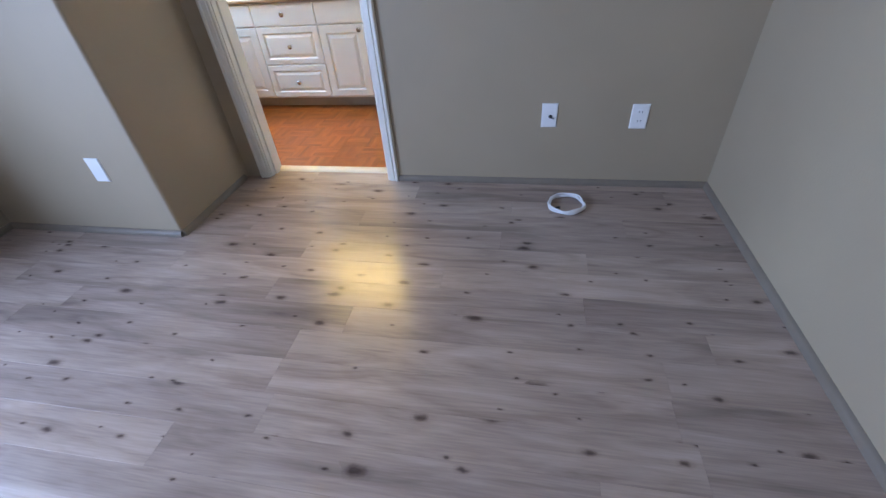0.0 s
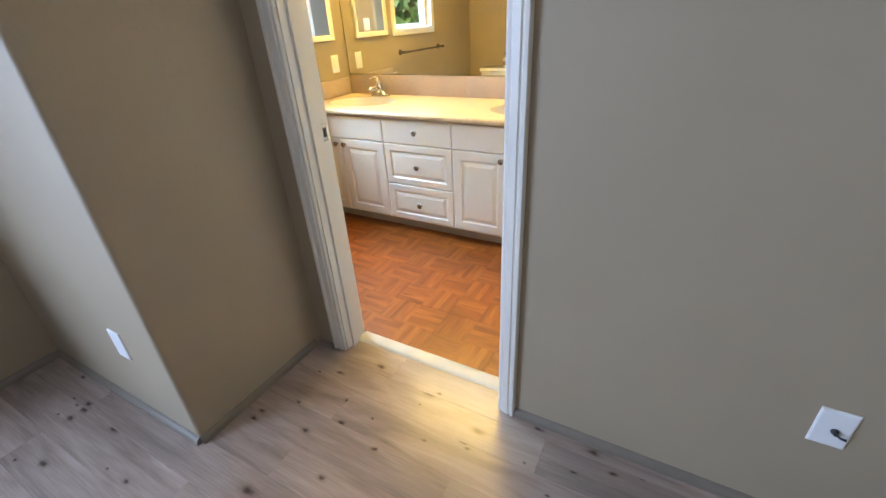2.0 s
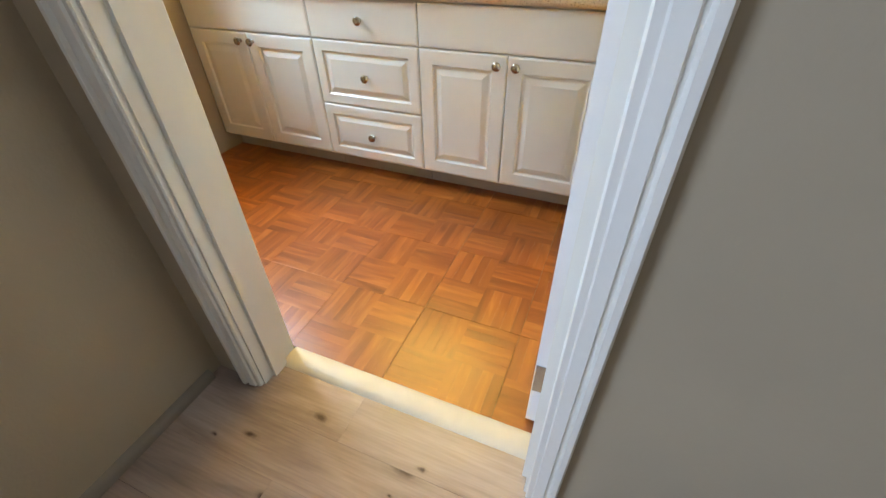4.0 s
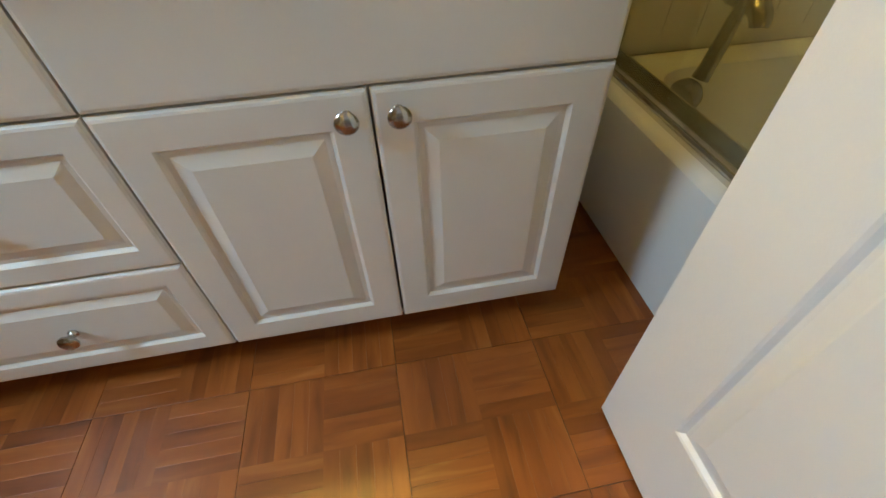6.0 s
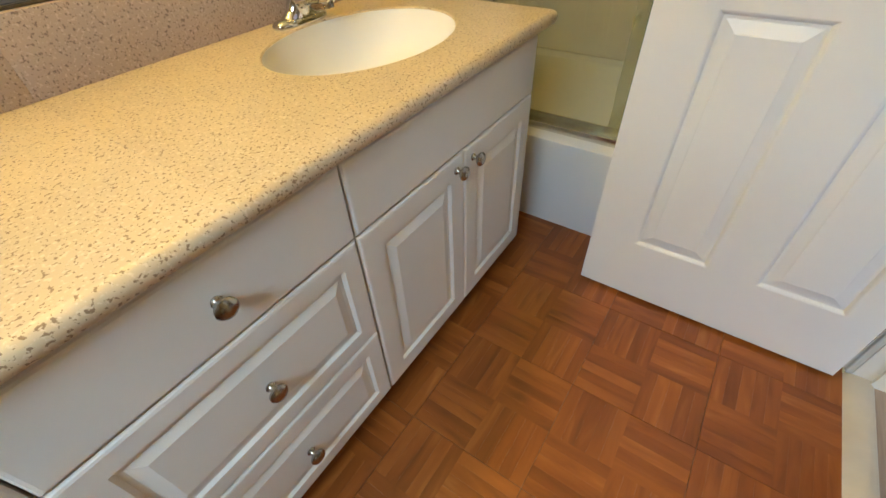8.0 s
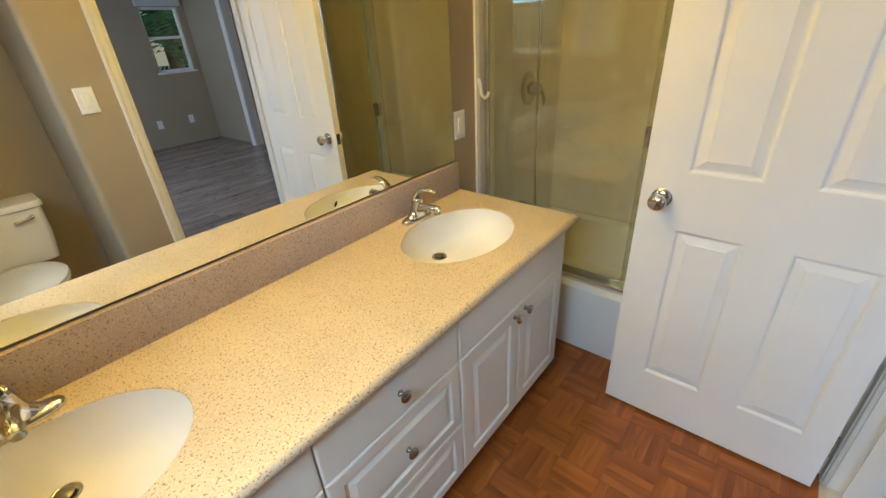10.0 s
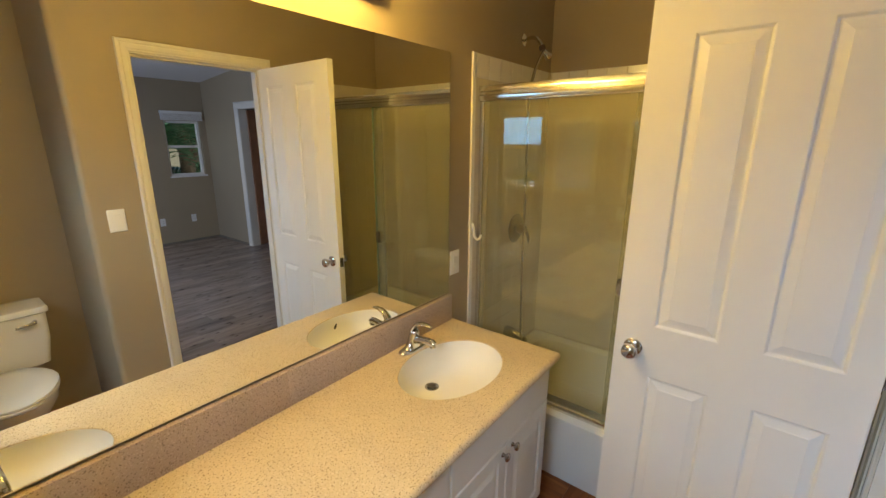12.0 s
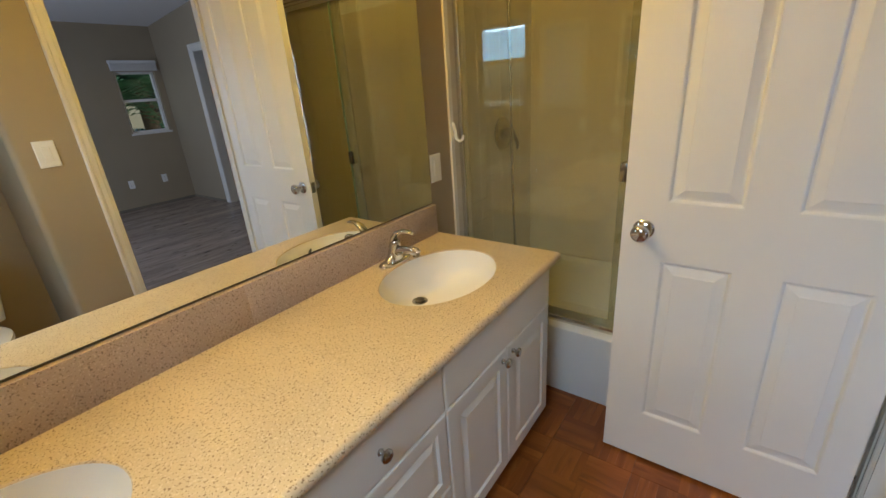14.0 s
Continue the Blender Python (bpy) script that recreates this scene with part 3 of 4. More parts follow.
def slab(x0, x1, cx, cy, a, b, end=False):
    """A length of worktop with one oval basin hole and a rounded front edge."""
    bm = bmesh.new()
    r = 0.017
    n = 64
    yf = CF + r
    xe = x1 - (r if end else 0)
    corners = [(x0, yf), (xe, yf), (xe, CBK + 0.02), (x0, CBK + 0.02)]
    # walk round hole and rectangle together
    ell, rec = [], []
    for k in range(n):
        t = 2 * math.pi * k / n
        c, s = math.cos(t), math.sin(t)
        ell.append((cx + a * c, cy + b * s, CZ))
        kx_ = ((xe - cx) / c if c > 1e-9 else (x0 - cx) / c if c < -1e-9 else 1e9)
        ky_ = ((CBK + 0.02 - cy) / s if s > 1e-9 else (yf - cy) / s if s < -1e-9 else 1e9)
        q = min(kx_, ky_)
        rec.append([cx + q * c, cy + q * s, CZ])
    for c in corners:                       # snap the nearest rim point to each corner
        i = min(range(n), key=lambda k: (rec[k][0] - c[0]) ** 2 + (rec[k][1] - c[1]) ** 2)
        rec[i] = [c[0], c[1], CZ]
    lip = [(cx + (a - 0.003) * math.cos(2 * math.pi * k / n), cy + (b - 0.003) * math.sin(2 * math.pi * k / n), CZ - 0.0035) for k in range(n)]
    skin(bm, [rec, ell, lip], False, False)
    # front nosing
    nose = [(yf, CZ)] + [(yf - r * math.sin(radians(q)), CZ - r + r * math.cos(radians(q))) for q in range(15, 181, 15)] + [(yf + 0.03, CZ - 2 * r)]
    skin(bm, [[(x, y, z) for y, z in nose] for x in (x0, xe)], False, False, closed=False)
    if end:
        side = [(xe, CZ)] + [(xe + r * math.sin(radians(q)), CZ - r + r * math.cos(radians(q))) for q in range(15, 181, 15)] + [(xe - 0.04, CZ - 2 * r)]
        skin(bm, [[(x, y, z) for x, z in side] for y in (yf, CBK + 0.02)], False, False, closed=False)
        # rounded corner
        rings = []
        for q in range(0, 181, 15):
            rr, zz = r * math.sin(radians(q)), CZ - r + r * math.cos(radians(q))
            rings.append([(xe + rr * math.sin(radians(w)), yf - rr * math.cos(radians(w)), zz) for w in range(0, 91, 15)])
        skin(bm, rings, False, False, closed=False)
    bmesh.ops.remove_doubles(bm, verts=bm.verts, dist=0.0003)
    return bm


worktop = thing("worktop", ((WX - 0.795) / 2, 4.03, 0.735), "speckled beige laminate vanity worktop with two white oval basins", "worktop")
SA, SB, SCY = 0.243, 0.180, 4.042
for x0, x1, cx, end in ((WX + 0.002, -1.7051, -2.358, False), (-1.7048, -0.795, -1.168, True)):
    part("slab", slab(x0, x1, cx, SCY, SA, SB, end), STONE, worktop, "", True)
    dy = 0.118                                             # the drain sits towards the tap
    prof = [(0.990, 0.004), (0.985, 0.012), (0.968, 0.032), (0.925, 0.06), (0.84, 0.088), (0.69, 0.111), (0.49, 0.126), (0.28, 0.132), (0.125, 0.134)]
    bm = bmesh.new()
    skin(bm, [[(cx + SA * s * math.cos(2 * math.pi * k / 56), SCY + dy * (1 - s) ** 1.2 + SB * s * math.sin(2 * math.pi * k / 56), CZ - d) for k in range(56)] for s, d in prof], False, True)
    basin = part("basin", bm, BASIN, worktop, "white oval integral basin", True)
    dz = CZ - 0.1335
    part("drain", lathe(bmesh.new(), (cx, SCY + dy * 0.87, dz), (0, 0, 1), [(0, 0.030), (0.002, 0.029), (0.003, 0.025), (0.001, 0.021)], 24), NICKEL, basin, "metal drain ring", True)
    part("stopper", lathe(bmesh.new(), (cx, SCY + dy * 0.87, dz + 0.0035), (0, 0, 1), [(0, 0.017), (0.004, 0.018), (0.007, 0.014), (0.008, 0.002)], 20), mat("worn_drain_stopper", (0.2, 0.18, 0.16), 0.35, 0.9, noise_scale=50, amount=0.3), basin, "dark worn pop-up stopper", True)
    part("overflow", lathe(bmesh.new(), (cx, SCY - SB * 0.895, CZ - 0.046), (0, 1, 0.3), [(0, 0.012), (0.001, 0.012)], 16, (1.3, 0.5)), DARK, basin, "dark overflow slot")
part("underside", boxes((WX + 0.002, -0.82, CF + 0.03, CF + 0.09, 0.7355, 0.7375), (-0.90, -0.82, CF + 0.09, VY - 0.002, 0.7355, 0.7375)), TOE, worktop)

splash = thing("backsplash", (-1.75, VY - 0.012, CZ), "speckled mauve-beige backsplash strip behind the basins", "backsplash")
for x0, x1 in ((WX + 0.021, -1.70495), (-1.70490, -0.818)):
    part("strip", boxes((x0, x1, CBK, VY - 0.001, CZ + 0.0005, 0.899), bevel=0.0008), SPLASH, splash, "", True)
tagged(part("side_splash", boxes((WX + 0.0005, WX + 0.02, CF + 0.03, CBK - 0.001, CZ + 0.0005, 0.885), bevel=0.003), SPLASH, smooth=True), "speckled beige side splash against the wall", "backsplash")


def faucet(x, y):
    f = thing("faucet", (x, y, CZ), "chrome single-lever basin faucet on the worktop", "faucet", "basin faucets")
    bm = bmesh.new()
    skin(bm, [[(x + (0.078 - o) * math.copysign(abs(math.cos(t)) ** 0.7, math.cos(t)), y + (0.029 - o) * math.copysign(abs(math.sin(t)) ** 0.8, math.sin(t)), CZ + z) for t in (2 * math.pi * k / 40 for k in range(40))] for o, z in ((0, 0.0005), (0, 0.007), (0.004, 0.012), (0.012, 0.016), (0.02, 0.018))])
    part("base", bm, CHROME, f, "", True)
    bm = bmesh.new()
    skin(bm, [[(x + w * math.cos(t), y + dy + d * math.sin(t), CZ + z) for t in (2 * math.pi * k / 28 for k in range(28))]
              for w, d, dy, z in ((0.058, 0.024, 0, 0.014), (0.044, 0.023, 0, 0.021), (0.031, 0.0225, -0.001, 0.033), (0.0245, 0.022, -0.003, 0.05), (0.0225, 0.0215, -0.007, 0.068), (0.0215, 0.0205, -0.010, 0.082), (0.017, 0.016, -0.011, 0.089))])
    part("body", bm, CHROME, f, "", True)
    part("spout", tube(bmesh.new(), [(x, y - 0.004, CZ + 0.042), (x, y - 0.03, CZ + 0.052), (x, y - 0.06, CZ + 0.059), (x, y - 0.088, CZ + 0.062), (x, y - 0.108, CZ + 0.060), (x, y - 0.118, CZ + 0.055)], [0.019, 0.0165, 0.0145, 0.0142, 0.016, 0.012], 18), CHROME, f, "", True)
    part("aerator", lathe(bmesh.new(), (x, y - 0.107, CZ + 0.054), (0, -0.15, -1), [(0, 0.0125), (0.012, 0.0125), (0.014, 0.0105)], 16), NICKEL, f, "round metal aerator", True)
    part("lever", tube(bmesh.new(), [(x, y - 0.002, CZ + 0.084), (x, y - 0.010, CZ + 0.103), (x, y - 0.026, CZ + 0.120), (x, y - 0.052, CZ + 0.130), (x, y - 0.080, CZ + 0.131), (x, y - 0.098, CZ + 0.127)], [0.0185, 0.0185, 0.0165, 0.0135, 0.0115, 0.007], 18, 0.55), CHROME, f, "", True)
    return f


faucet(-1.160, 4.255)
faucet(-2.358, 4.255)

mirror = thing("wall_mirror_glass", (-1.75, VY - 0.004, 0.903), "wide frameless mirror above the double vanity", "mirror")
part("glass", boxes((WX + 0.012, -0.822, VY - 0.006, VY - 0.001, 0.906, 1.983)), MIRROR, mirror)
part("edge_strip", boxes((WX + 0.012, -0.822, VY - 0.0075, VY - 0.0005, 0.9042, 0.9058)), mat("dark_mirror_channel", (0.16, 0.15, 0.13), 0.4, 0.6, noise_scale=30, amount=0.2), mirror, "dark mirror channel")

lamp = thing("vanity_light", (-1.76, VY, 2.1), "chrome vanity light bar with warm globe bulbs over the mirror", "wall lamp")
part("backplate", boxes((-2.30, -1.215, VY - 0.042, VY, 2.085, 2.195), bevel=0.006), CHROME, lamp, "chrome backplate")
for i in range(4):
    bx = -2.165 + i * 0.27
    part("socket", lathe(bmesh.new(), (bx, VY - 0.042, 2.14), (0, -1, 0), [(0, 0.026), (0.006, 0.026), (0.012, 0.02), (0.03, 0.02)], 16), CHROME, lamp, "", True)
    part("bulb", lathe(bmesh.new(), (bx, VY - 0.068, 2.14), (0, -1, 0), [(0, 0.016), (0.01, 0.018), (0.024, 0.032), (0.042, 0.040), (0.06, 0.040), (0.078, 0.031), (0.088, 0.014), (0.09, 0.002)], 16), BULB, lamp, "glowing warm globe bulb", True)


def plate(name, at, axis, w, h, label, style, category="outlet"):
    """A wall plate. axis: unit outward direction."""
    p = thing(name, at, label, category)
    ax = Vector(axis)
    s = Vector((0, 0, 1)).cross(ax)
    at = Vector(at)

    def put(u, v, d):
        return at + s * u + Vector((0, 0, v)) + ax * d
    bm = bmesh.new()
    rect_loops(bm, (-w / 2, w / 2, -h / 2, h / 2), [(0, 0), (0, 0.003), (0.003, 0.0055), (0.006, 0.006)], put)
    part("cover", bm, WHITE, p)
    if style == "duplex":
        for dz in (-0.02, 0.02):
            bm = bmesh.new()
            skin(bm, [[put(0.017 * math.cos(t), dz + max(-0.0135, min(0.0135, 0.018 * math.sin(t))), d) for t in (2 * math.pi * k / 20 for k in range(20))] for d in (0.006, 0.0085)], False, True)
            part("socket", bm, WHITE, p)
            bm = bmesh.new()
            for du in (-0.0065, 0.0065):
                skin(bm, [[put(du + a, dz + b, d) for a, b in ((-0.0012, -0.002), (0.0012, -0.002), (0.0012, 0.006), (-0.0012, 0.006))] for d in (0.006, 0.009)])
            part("slot", bm, DARK, p)
    elif style == "rocker":
        bm = bmesh.new()
        rect_loops(bm, (-0.0165, 0.0165, -0.033, 0.033), [(0, 0.006), (0, 0.008), (0.002, 0.0095)], put)
        part("rocker", bm, WHITE, p)
        bm = bmesh.new()
        rect_loops(bm, (-0.0115, 0.0115, -0.026, -0.008), [(0, 0.0095), (0.001, 0.0105)], put)
        part("rocker_step", bm, WHITE, p)
    elif style == "jack":
        part("jack", lathe(bmesh.new(), put(0.004, -0.004, 0.006), axis, [(0, 0.0085), (0.004, 0.008), (0.009, 0.005), (0.012, 0.005)], 12), DARK, p, "dark jack with a stub of wire")
        part("wire_stub", tube(bmesh.new(), [put(0.004, -0.004, 0.014), put(0.012, -0.006, 0.022), put(0.022, -0.006, 0.024)], 0.003, 8), DARK, p)
    return p


plate("outlet", (0.020, NY, 0.358), (0, -1, 0), 0.072, 0.112, "white wall plate with a dark cable jack", "jack")
plate("outlet", (0.415, NY, 0.352), (0, -1, 0), 0.074, 0.112, "white duplex outlet on the bedroom wall", "duplex")
plate("outlet", (-1.93, 2.10, 0.345), (0, -1, 0), 0.07, 0.112, "white blank plate on the boxed-out wall", "blank")
plate("light_switch", (-1.700, BY, 1.207), (0, 1, 0), 0.078, 0.118, "white rocker light switch beside the door", "rocker", "light switch")
plate("light_switch", (-0.772, VY, 1.048), (0, -1, 0), 0.072, 0.118, "white rocker switch beside the mirror", "rocker", "light switch")
plate("outlet", (WX, 4.19, 0.985), (1, 0, 0), 0.072, 0.115, "white rocker outlet under the medicine cabinet", "rocker")
plate("outlet", (-0.02, SY, 0.358), (0, 1, 0), 0.072, 0.115, "white duplex outlet on the window wall", "duplex")
plate("outlet", (0.425, SY, 0.37), (0, 1, 0), 0.072, 0.115, "white duplex outlet below the window", "duplex")

# medicine cabinet, towel bar
med = thing("medicine_cabinet", (WX, 4.0, 1.15), "cream framed mirrored medicine cabinet on the wall", "cabinet")
bm = bmesh.new()
rect_loops(bm, (3.80, 4.205, 1.135, 1.80), [(0, 0), (0, 0.022), (0.004, 0.026), (0.03, 0.022), (0.036, 0.016)], lambda u, v, h: (WX + h, u, v), cap=False)
part("frame", bm, TRIM, med, "cream moulded frame")
part("mirror", boxes((WX + 0.002, WX + 0.016, 3.835, 4.17, 1.17, 1.765)), MIRROR, med, "mirror pane")
bar = thing("towel_bar", (WX, 3.29, 0.99), "brushed nickel towel bar below the bathroom window", "towel bar")
for y in (2.95, 3.62):
    part("post", lathe(bmesh.new(), (WX, y, 0.99), (1, 0, 0), [(0, 0.023), (0.006, 0.023), (0.012, 0.012), (0.055, 0.011), (0.065, 0.013), (0.07, 0.006)], 16), NICKEL, bar, "", True)
part("rod", tube(bmesh.new(), [(WX + 0.056, 2.95, 0.99), (WX + 0.056, 3.62, 0.99)], 0.008, 12), NICKEL, bar, "", True)


# ---- windows ----
def window(name, axis, face, out, a0, a1, z0, z1, label, case=0.0):
    """A single-hung window in an opening. out: -1 or 1, the way outside along the other axis."""
    w = thing(name, ((a0 + a1) / 2, face, z0) if axis == "x" else (face, (a0 + a1) / 2, z0), label, "window", kind="structure")
    put = (lambda u, v, h: (u, face + out * h, v)) if axis == "x" else (lambda u, v, h: (face + out * h, u, v))

    def pbox(bm, u0, u1, v0, v1, h0, h1):
        p, q = put(u0, v0, h0), put(u1, v1, h1)
        return box(bm, min(p[0], q[0]), max(p[0], q[0]), min(p[1], q[1]), max(p[1], q[1]), v0, v1, 0.002, 1)
    f = 0.032
    bm = bmesh.new()
    for u0, u1, v0, v1 in ((a0, a0 + f, z0, z1), (a1 - f, a1, z0, z1), (a0 + f, a1 - f, z0, z0 + f), (a0 + f, a1 - f, z1 - f, z1)):
        pbox(bm, u0, u1, v0, v1, 0.045, 0.10)
    part("window_frame", bm, WHITE, w)
    zm = (z0 + z1) / 2 + 0.03
    part("meeting_rail", pbox(bmesh.new(), a0 + f, a1 - f, zm - 0.018, zm + 0.018, 0.05, 0.085), WHITE, w)
    for v0, v1 in ((z0 + f, zm - 0.018), (zm + 0.018, z1 - f)):
        g = part("pane", pbox(bmesh.new(), a0 + f, a1 - f, v0, v1, 0.066, 0.071), PANE, w)
        g.visible_shadow = False
    part("window_sill", pbox(bmesh.new(), a0 - 0.02, a1 + 0.02, z0 - 0.022, z0 + 0.002, -0.02, 0.05), WHITE, w)
    if case:
        bm = bmesh.new()
        for u0, u1, v0, v1 in ((a0 - case, a0, z0 - case, z1 + case), (a1, a1 + case, z0 - case, z1 + case), (a0, a1, z1, z1 + case), (a0, a1, z0 - case, z0 - 0.022)):
            pbox(bm, u0, u1, v0, v1, -0.014, 0.0)
        part("casing", bm, TRIM, w)
    return w


window("window_1", "y", WX, -1, 3.07, 3.66, 1.17, 1.86, "white single-hung bathroom window with cream casing", 0.05)
window("window_2", "x", SY, -1, 0.2, 0.7, 1.04, 1.86, "small white single-hung bedroom window with palms outside")
window("window_3", "y", WX, -1, -0.42, 1.24, 0.30, 1.98, "wide white bedroom window")
blind = thing("window_blind", (0.45, SY, 1.9), "white raised blind above the bedroom window", "blind")
part("headrail", boxes((0.16, 0.74, SY, SY + 0.05, 1.955, 2.0), bevel=0.004), WHITE, blind)
for i in range(6):
    part("slat", boxes((0.165, 0.735, SY + 0.006, SY + 0.048, 1.868 + i * 0.0142, 1.879 + i * 0.0142), bevel=0.001), WHITE, blind)

# bedroom east door and hall
ef = thing("door_2", (EX + TH / 2, -0.31, 0), "white painted bedroom door frame", "door frame", kind="structure")
part("jamb", boxes((EX, EX + TH, -0.70, -0.682, 0, 2.012), (EX, EX + TH, 0.062, 0.08, 0, 2.012), (EX, EX + TH, -0.70, 0.08, 2.012, 2.03)), TRIM, ef)
part("casing", casing(bmesh.new(), -0.688, 0.068, 2.018, lambda u, h, z: (EX - h, u, z)), TRIM, ef, "", True)
rd = thing("bedroom_door", (EX + TH, -0.66, 0.01), "panelled door open into the hall, warm hall light put into its red-brown colour", "door")
xs = [EX + TH + 0.005, 1.02, 1.22, 1.35, 1.55, 1.67]
pan2 = {(xs[1], xs[2], zs[1], zs[2]), (xs[3], xs[4], zs[1], zs[2]), (xs[1], xs[2], zs[3], zs[4]), (xs[3], xs[4], zs[3], zs[4])}
part("leaf", door_slab(bmesh.new(), xs, [0.012, 0.212, 0.815, 1.005, 1.90, 2.0], {(a, b, c, 1.90 if d == 1.932 else d) for a, b, c, d in pan2}, lambda u, v, h: (u, -0.665 + h, v), 0.035), REDDOOR, rd)
part("knob", knob(bmesh.new(), (1.6, -0.665, 0.914), (0, 1, 0)), CHROME, rd, "chrome door knob", True)
wall("wall_hall_end", boxes((1.9, 1.9 + TH, -1.4, 1.0, -0.02, 2.6)), "beige painted hall wall")
wall("wall_hall_south", boxes((EX + TH, 1.9, -1.4 - TH, -1.4, -0.02, 2.6)), "beige painted hall wall")
wall("wall_hall_north", boxes((EX + TH, 1.9, 1.0, 1.0 + TH, -0.02, 2.6)), "beige painted hall wall")
tagged(part("ceiling_hall", boxes((EX + TH, 1.9 + TH, -1.4 - TH, 1.0 + TH, 2.6, 2.7)), CEIL), "white hall ceiling", "ceiling", kind="structure")
tagged(part("floor_hall", boxes((EX, 1.9, -1.4, 1.0, -0.05, -0.001)), LAM), "grey-brown laminate hall floor", "floor", kind="structure")

# ---- bathtub and shower ----
TX = -0.645
tub = thing("bathtub", (-0.23, 3.57, 0), "white bathtub with an apron front beside the vanity", "bathtub")
bm = bmesh.new()
y0, y1, x1 = BY + 0.012, VY - 0.012, SX - 0.012
rings = [rrect(TX + 0.012, x1, y0, y1, 0.01, 0.0), rrect(TX + 0.012, x1, y0, y1, 0.01, 0.055), rrect(TX, x1, y0, y1, 0.01, 0.062), rrect(TX, x1, y0, y1, 0.01, 0.322), rrect(TX + 0.004, x1, y0, y1, 0.012, 0.337), rrect(TX + 0.014, x1 - 0.002, y0 + 0.002, y1 - 0.002, 0.014, 0.346),
         rrect(TX + 0.03, x1 - 0.01, y0 + 0.01, y1 - 0.01, 0.02, 0.349), rrect(TX + 0.155, x1 - 0.05, y0 + 0.07, y1 - 0.07, 0.1, 0.347), rrect(TX + 0.168, x1 - 0.063, y0 + 0.083, y1 - 0.083, 0.11, 0.335),
         rrect(TX + 0.185, x1 - 0.08, y0 + 0.12, y1 - 0.1, 0.12, 0.2), rrect(TX + 0.215, x1 - 0.11, y0 + 0.2, y1 - 0.14, 0.12, 0.08), rrect(TX + 0.27, x1 - 0.16, y0 + 0.3, y1 - 0.2, 0.1, 0.06)]
skin(bm, rings[:5], True, False)
part("apron", bm, TUBM, tub, "plain white apron panel", True)
bm = bmesh.new()
skin(bm, rings[4:], False, True)
part("basin", bm, TUBM, tub, "", True)
part("drain", lathe(bmesh.new(), (-0.19, 4.02, 0.061), (0, 0, 1), [(0, 0.028), (0.003, 0.027), (0.004, 0.02)], 18), CHROME, tub, "chrome drain", True)

GX = -0.572
shower = thing("shower_enclosure", (GX, 3.57, 0.35), "sliding glass shower doors in a polished aluminium frame on the tub", "shower door")
part("bottom_track", boxes((GX - 0.034, GX + 0.034, BY + 0.012, VY - 0.012, 0.348, 0.362), bevel=0.0015), DULLAL, shower, "polished metal bottom track")
for dx, zz in ((-0.031, 0.374), (0.029, 0.382)):
    part("track_lip", boxes((GX + dx - 0.003, GX + dx + 0.003, BY + 0.012, VY - 0.012, 0.362, zz), bevel=0.001), DULLAL, shower, "polished metal track lip")
bm = bmesh.new()
hs = [(-0.034, 1.800), (-0.037, 1.806), (-0.037, 1.822), (-0.030, 1.828), (-0.030, 1.838), (-0.037, 1.844), (-0.037, 1.862), (-0.032, 1.868), (0.032, 1.868), (0.036, 1.862), (0.036, 1.80)]
skin(bm, [[(GX + a, y, z) for a, z in hs] for y in (BY + 0.012, VY - 0.012)])
part("header", bm, DULLAL, shower, "polished metal header rail", True)
for y in (VY - 0.036, BY + 0.012):
    part("side_jamb", boxes((GX - 0.026, GX + 0.026, y, y + 0.024, 0.36, 1.80), bevel=0.002), DULLAL, shower, "polished metal side jamb")
for x, y0, y1 in ((GX - 0.014, 3.582, 4.292), (GX + 0.014, 2.832, 3.625)):
    g = part("glass_panel", boxes((x - 0.003, x + 0.003, y0, y1, 0.375, 1.81)), GLASS, shower, "clear greenish glass panel")
    g.visible_shadow = False
part("edge_strip", boxes((GX - 0.019, GX - 0.009, 3.578, 3.5835, 0.375, 1.81)), mat("green_glass_edge", (0.12, 0.2, 0.13), 0.2, noise_scale=10, amount=0.1), shower, "green glass edge")
bm = boxes((GX - 0.034, GX - 0.0175, 3.586, 3.614, 1.0, 1.07), bevel=0.004)
part("pull", bm, DARKCH, shower, "chrome finger pull", True)

sh = thing("shower_spray", (-0.17, VY, 2.135), "chrome shower arm with a small spray head and hanging hose", "shower head")
part("flange", lathe(bmesh.new(), (-0.17, VY, 2.135), (0, -1, 0), [(0, 0.03), (0.004, 0.03), (0.012, 0.014), (0.016, 0.012)], 18), CHROME, sh, "", True)
part("arm", tube(bmesh.new(), [(-0.17, VY - 0.01, 2.135), (-0.178, VY - 0.05, 2.14), (-0.19, VY - 0.085, 2.128), (-0.202, VY - 0.115, 2.098), (-0.21, VY - 0.13, 2.07)], 0.0095, 12), CHROME, sh, "", True)
part("collar", lathe(bmesh.new(), (-0.204, VY - 0.12, 2.09), (-0.25, -0.4, -1), [(0, 0.012), (0.004, 0.017), (0.022, 0.017), (0.028, 0.012)], 14), mat("dark_rubber_collar", (0.05, 0.03, 0.03), 0.4), sh, "dark collar", True)
part("bracket", lathe(bmesh.new(), (-0.212, VY - 0.135, 2.062), (0.5, -0.35, -0.5), [(0, 0.012), (0.012, 0.013), (0.024, 0.015), (0.036, 0.021), (0.044, 0.021), (0.046, 0.016)], 16), CHROME, sh, "chrome hand-shower bracket", True)
pts = [(-0.214, VY - 0.135, 2.055), (-0.245, VY - 0.135, 2.02), (-0.285, VY - 0.132, 1.965), (-0.315, VY - 0.13, 1.90), (-0.333, VY - 0.13, 1.83)]
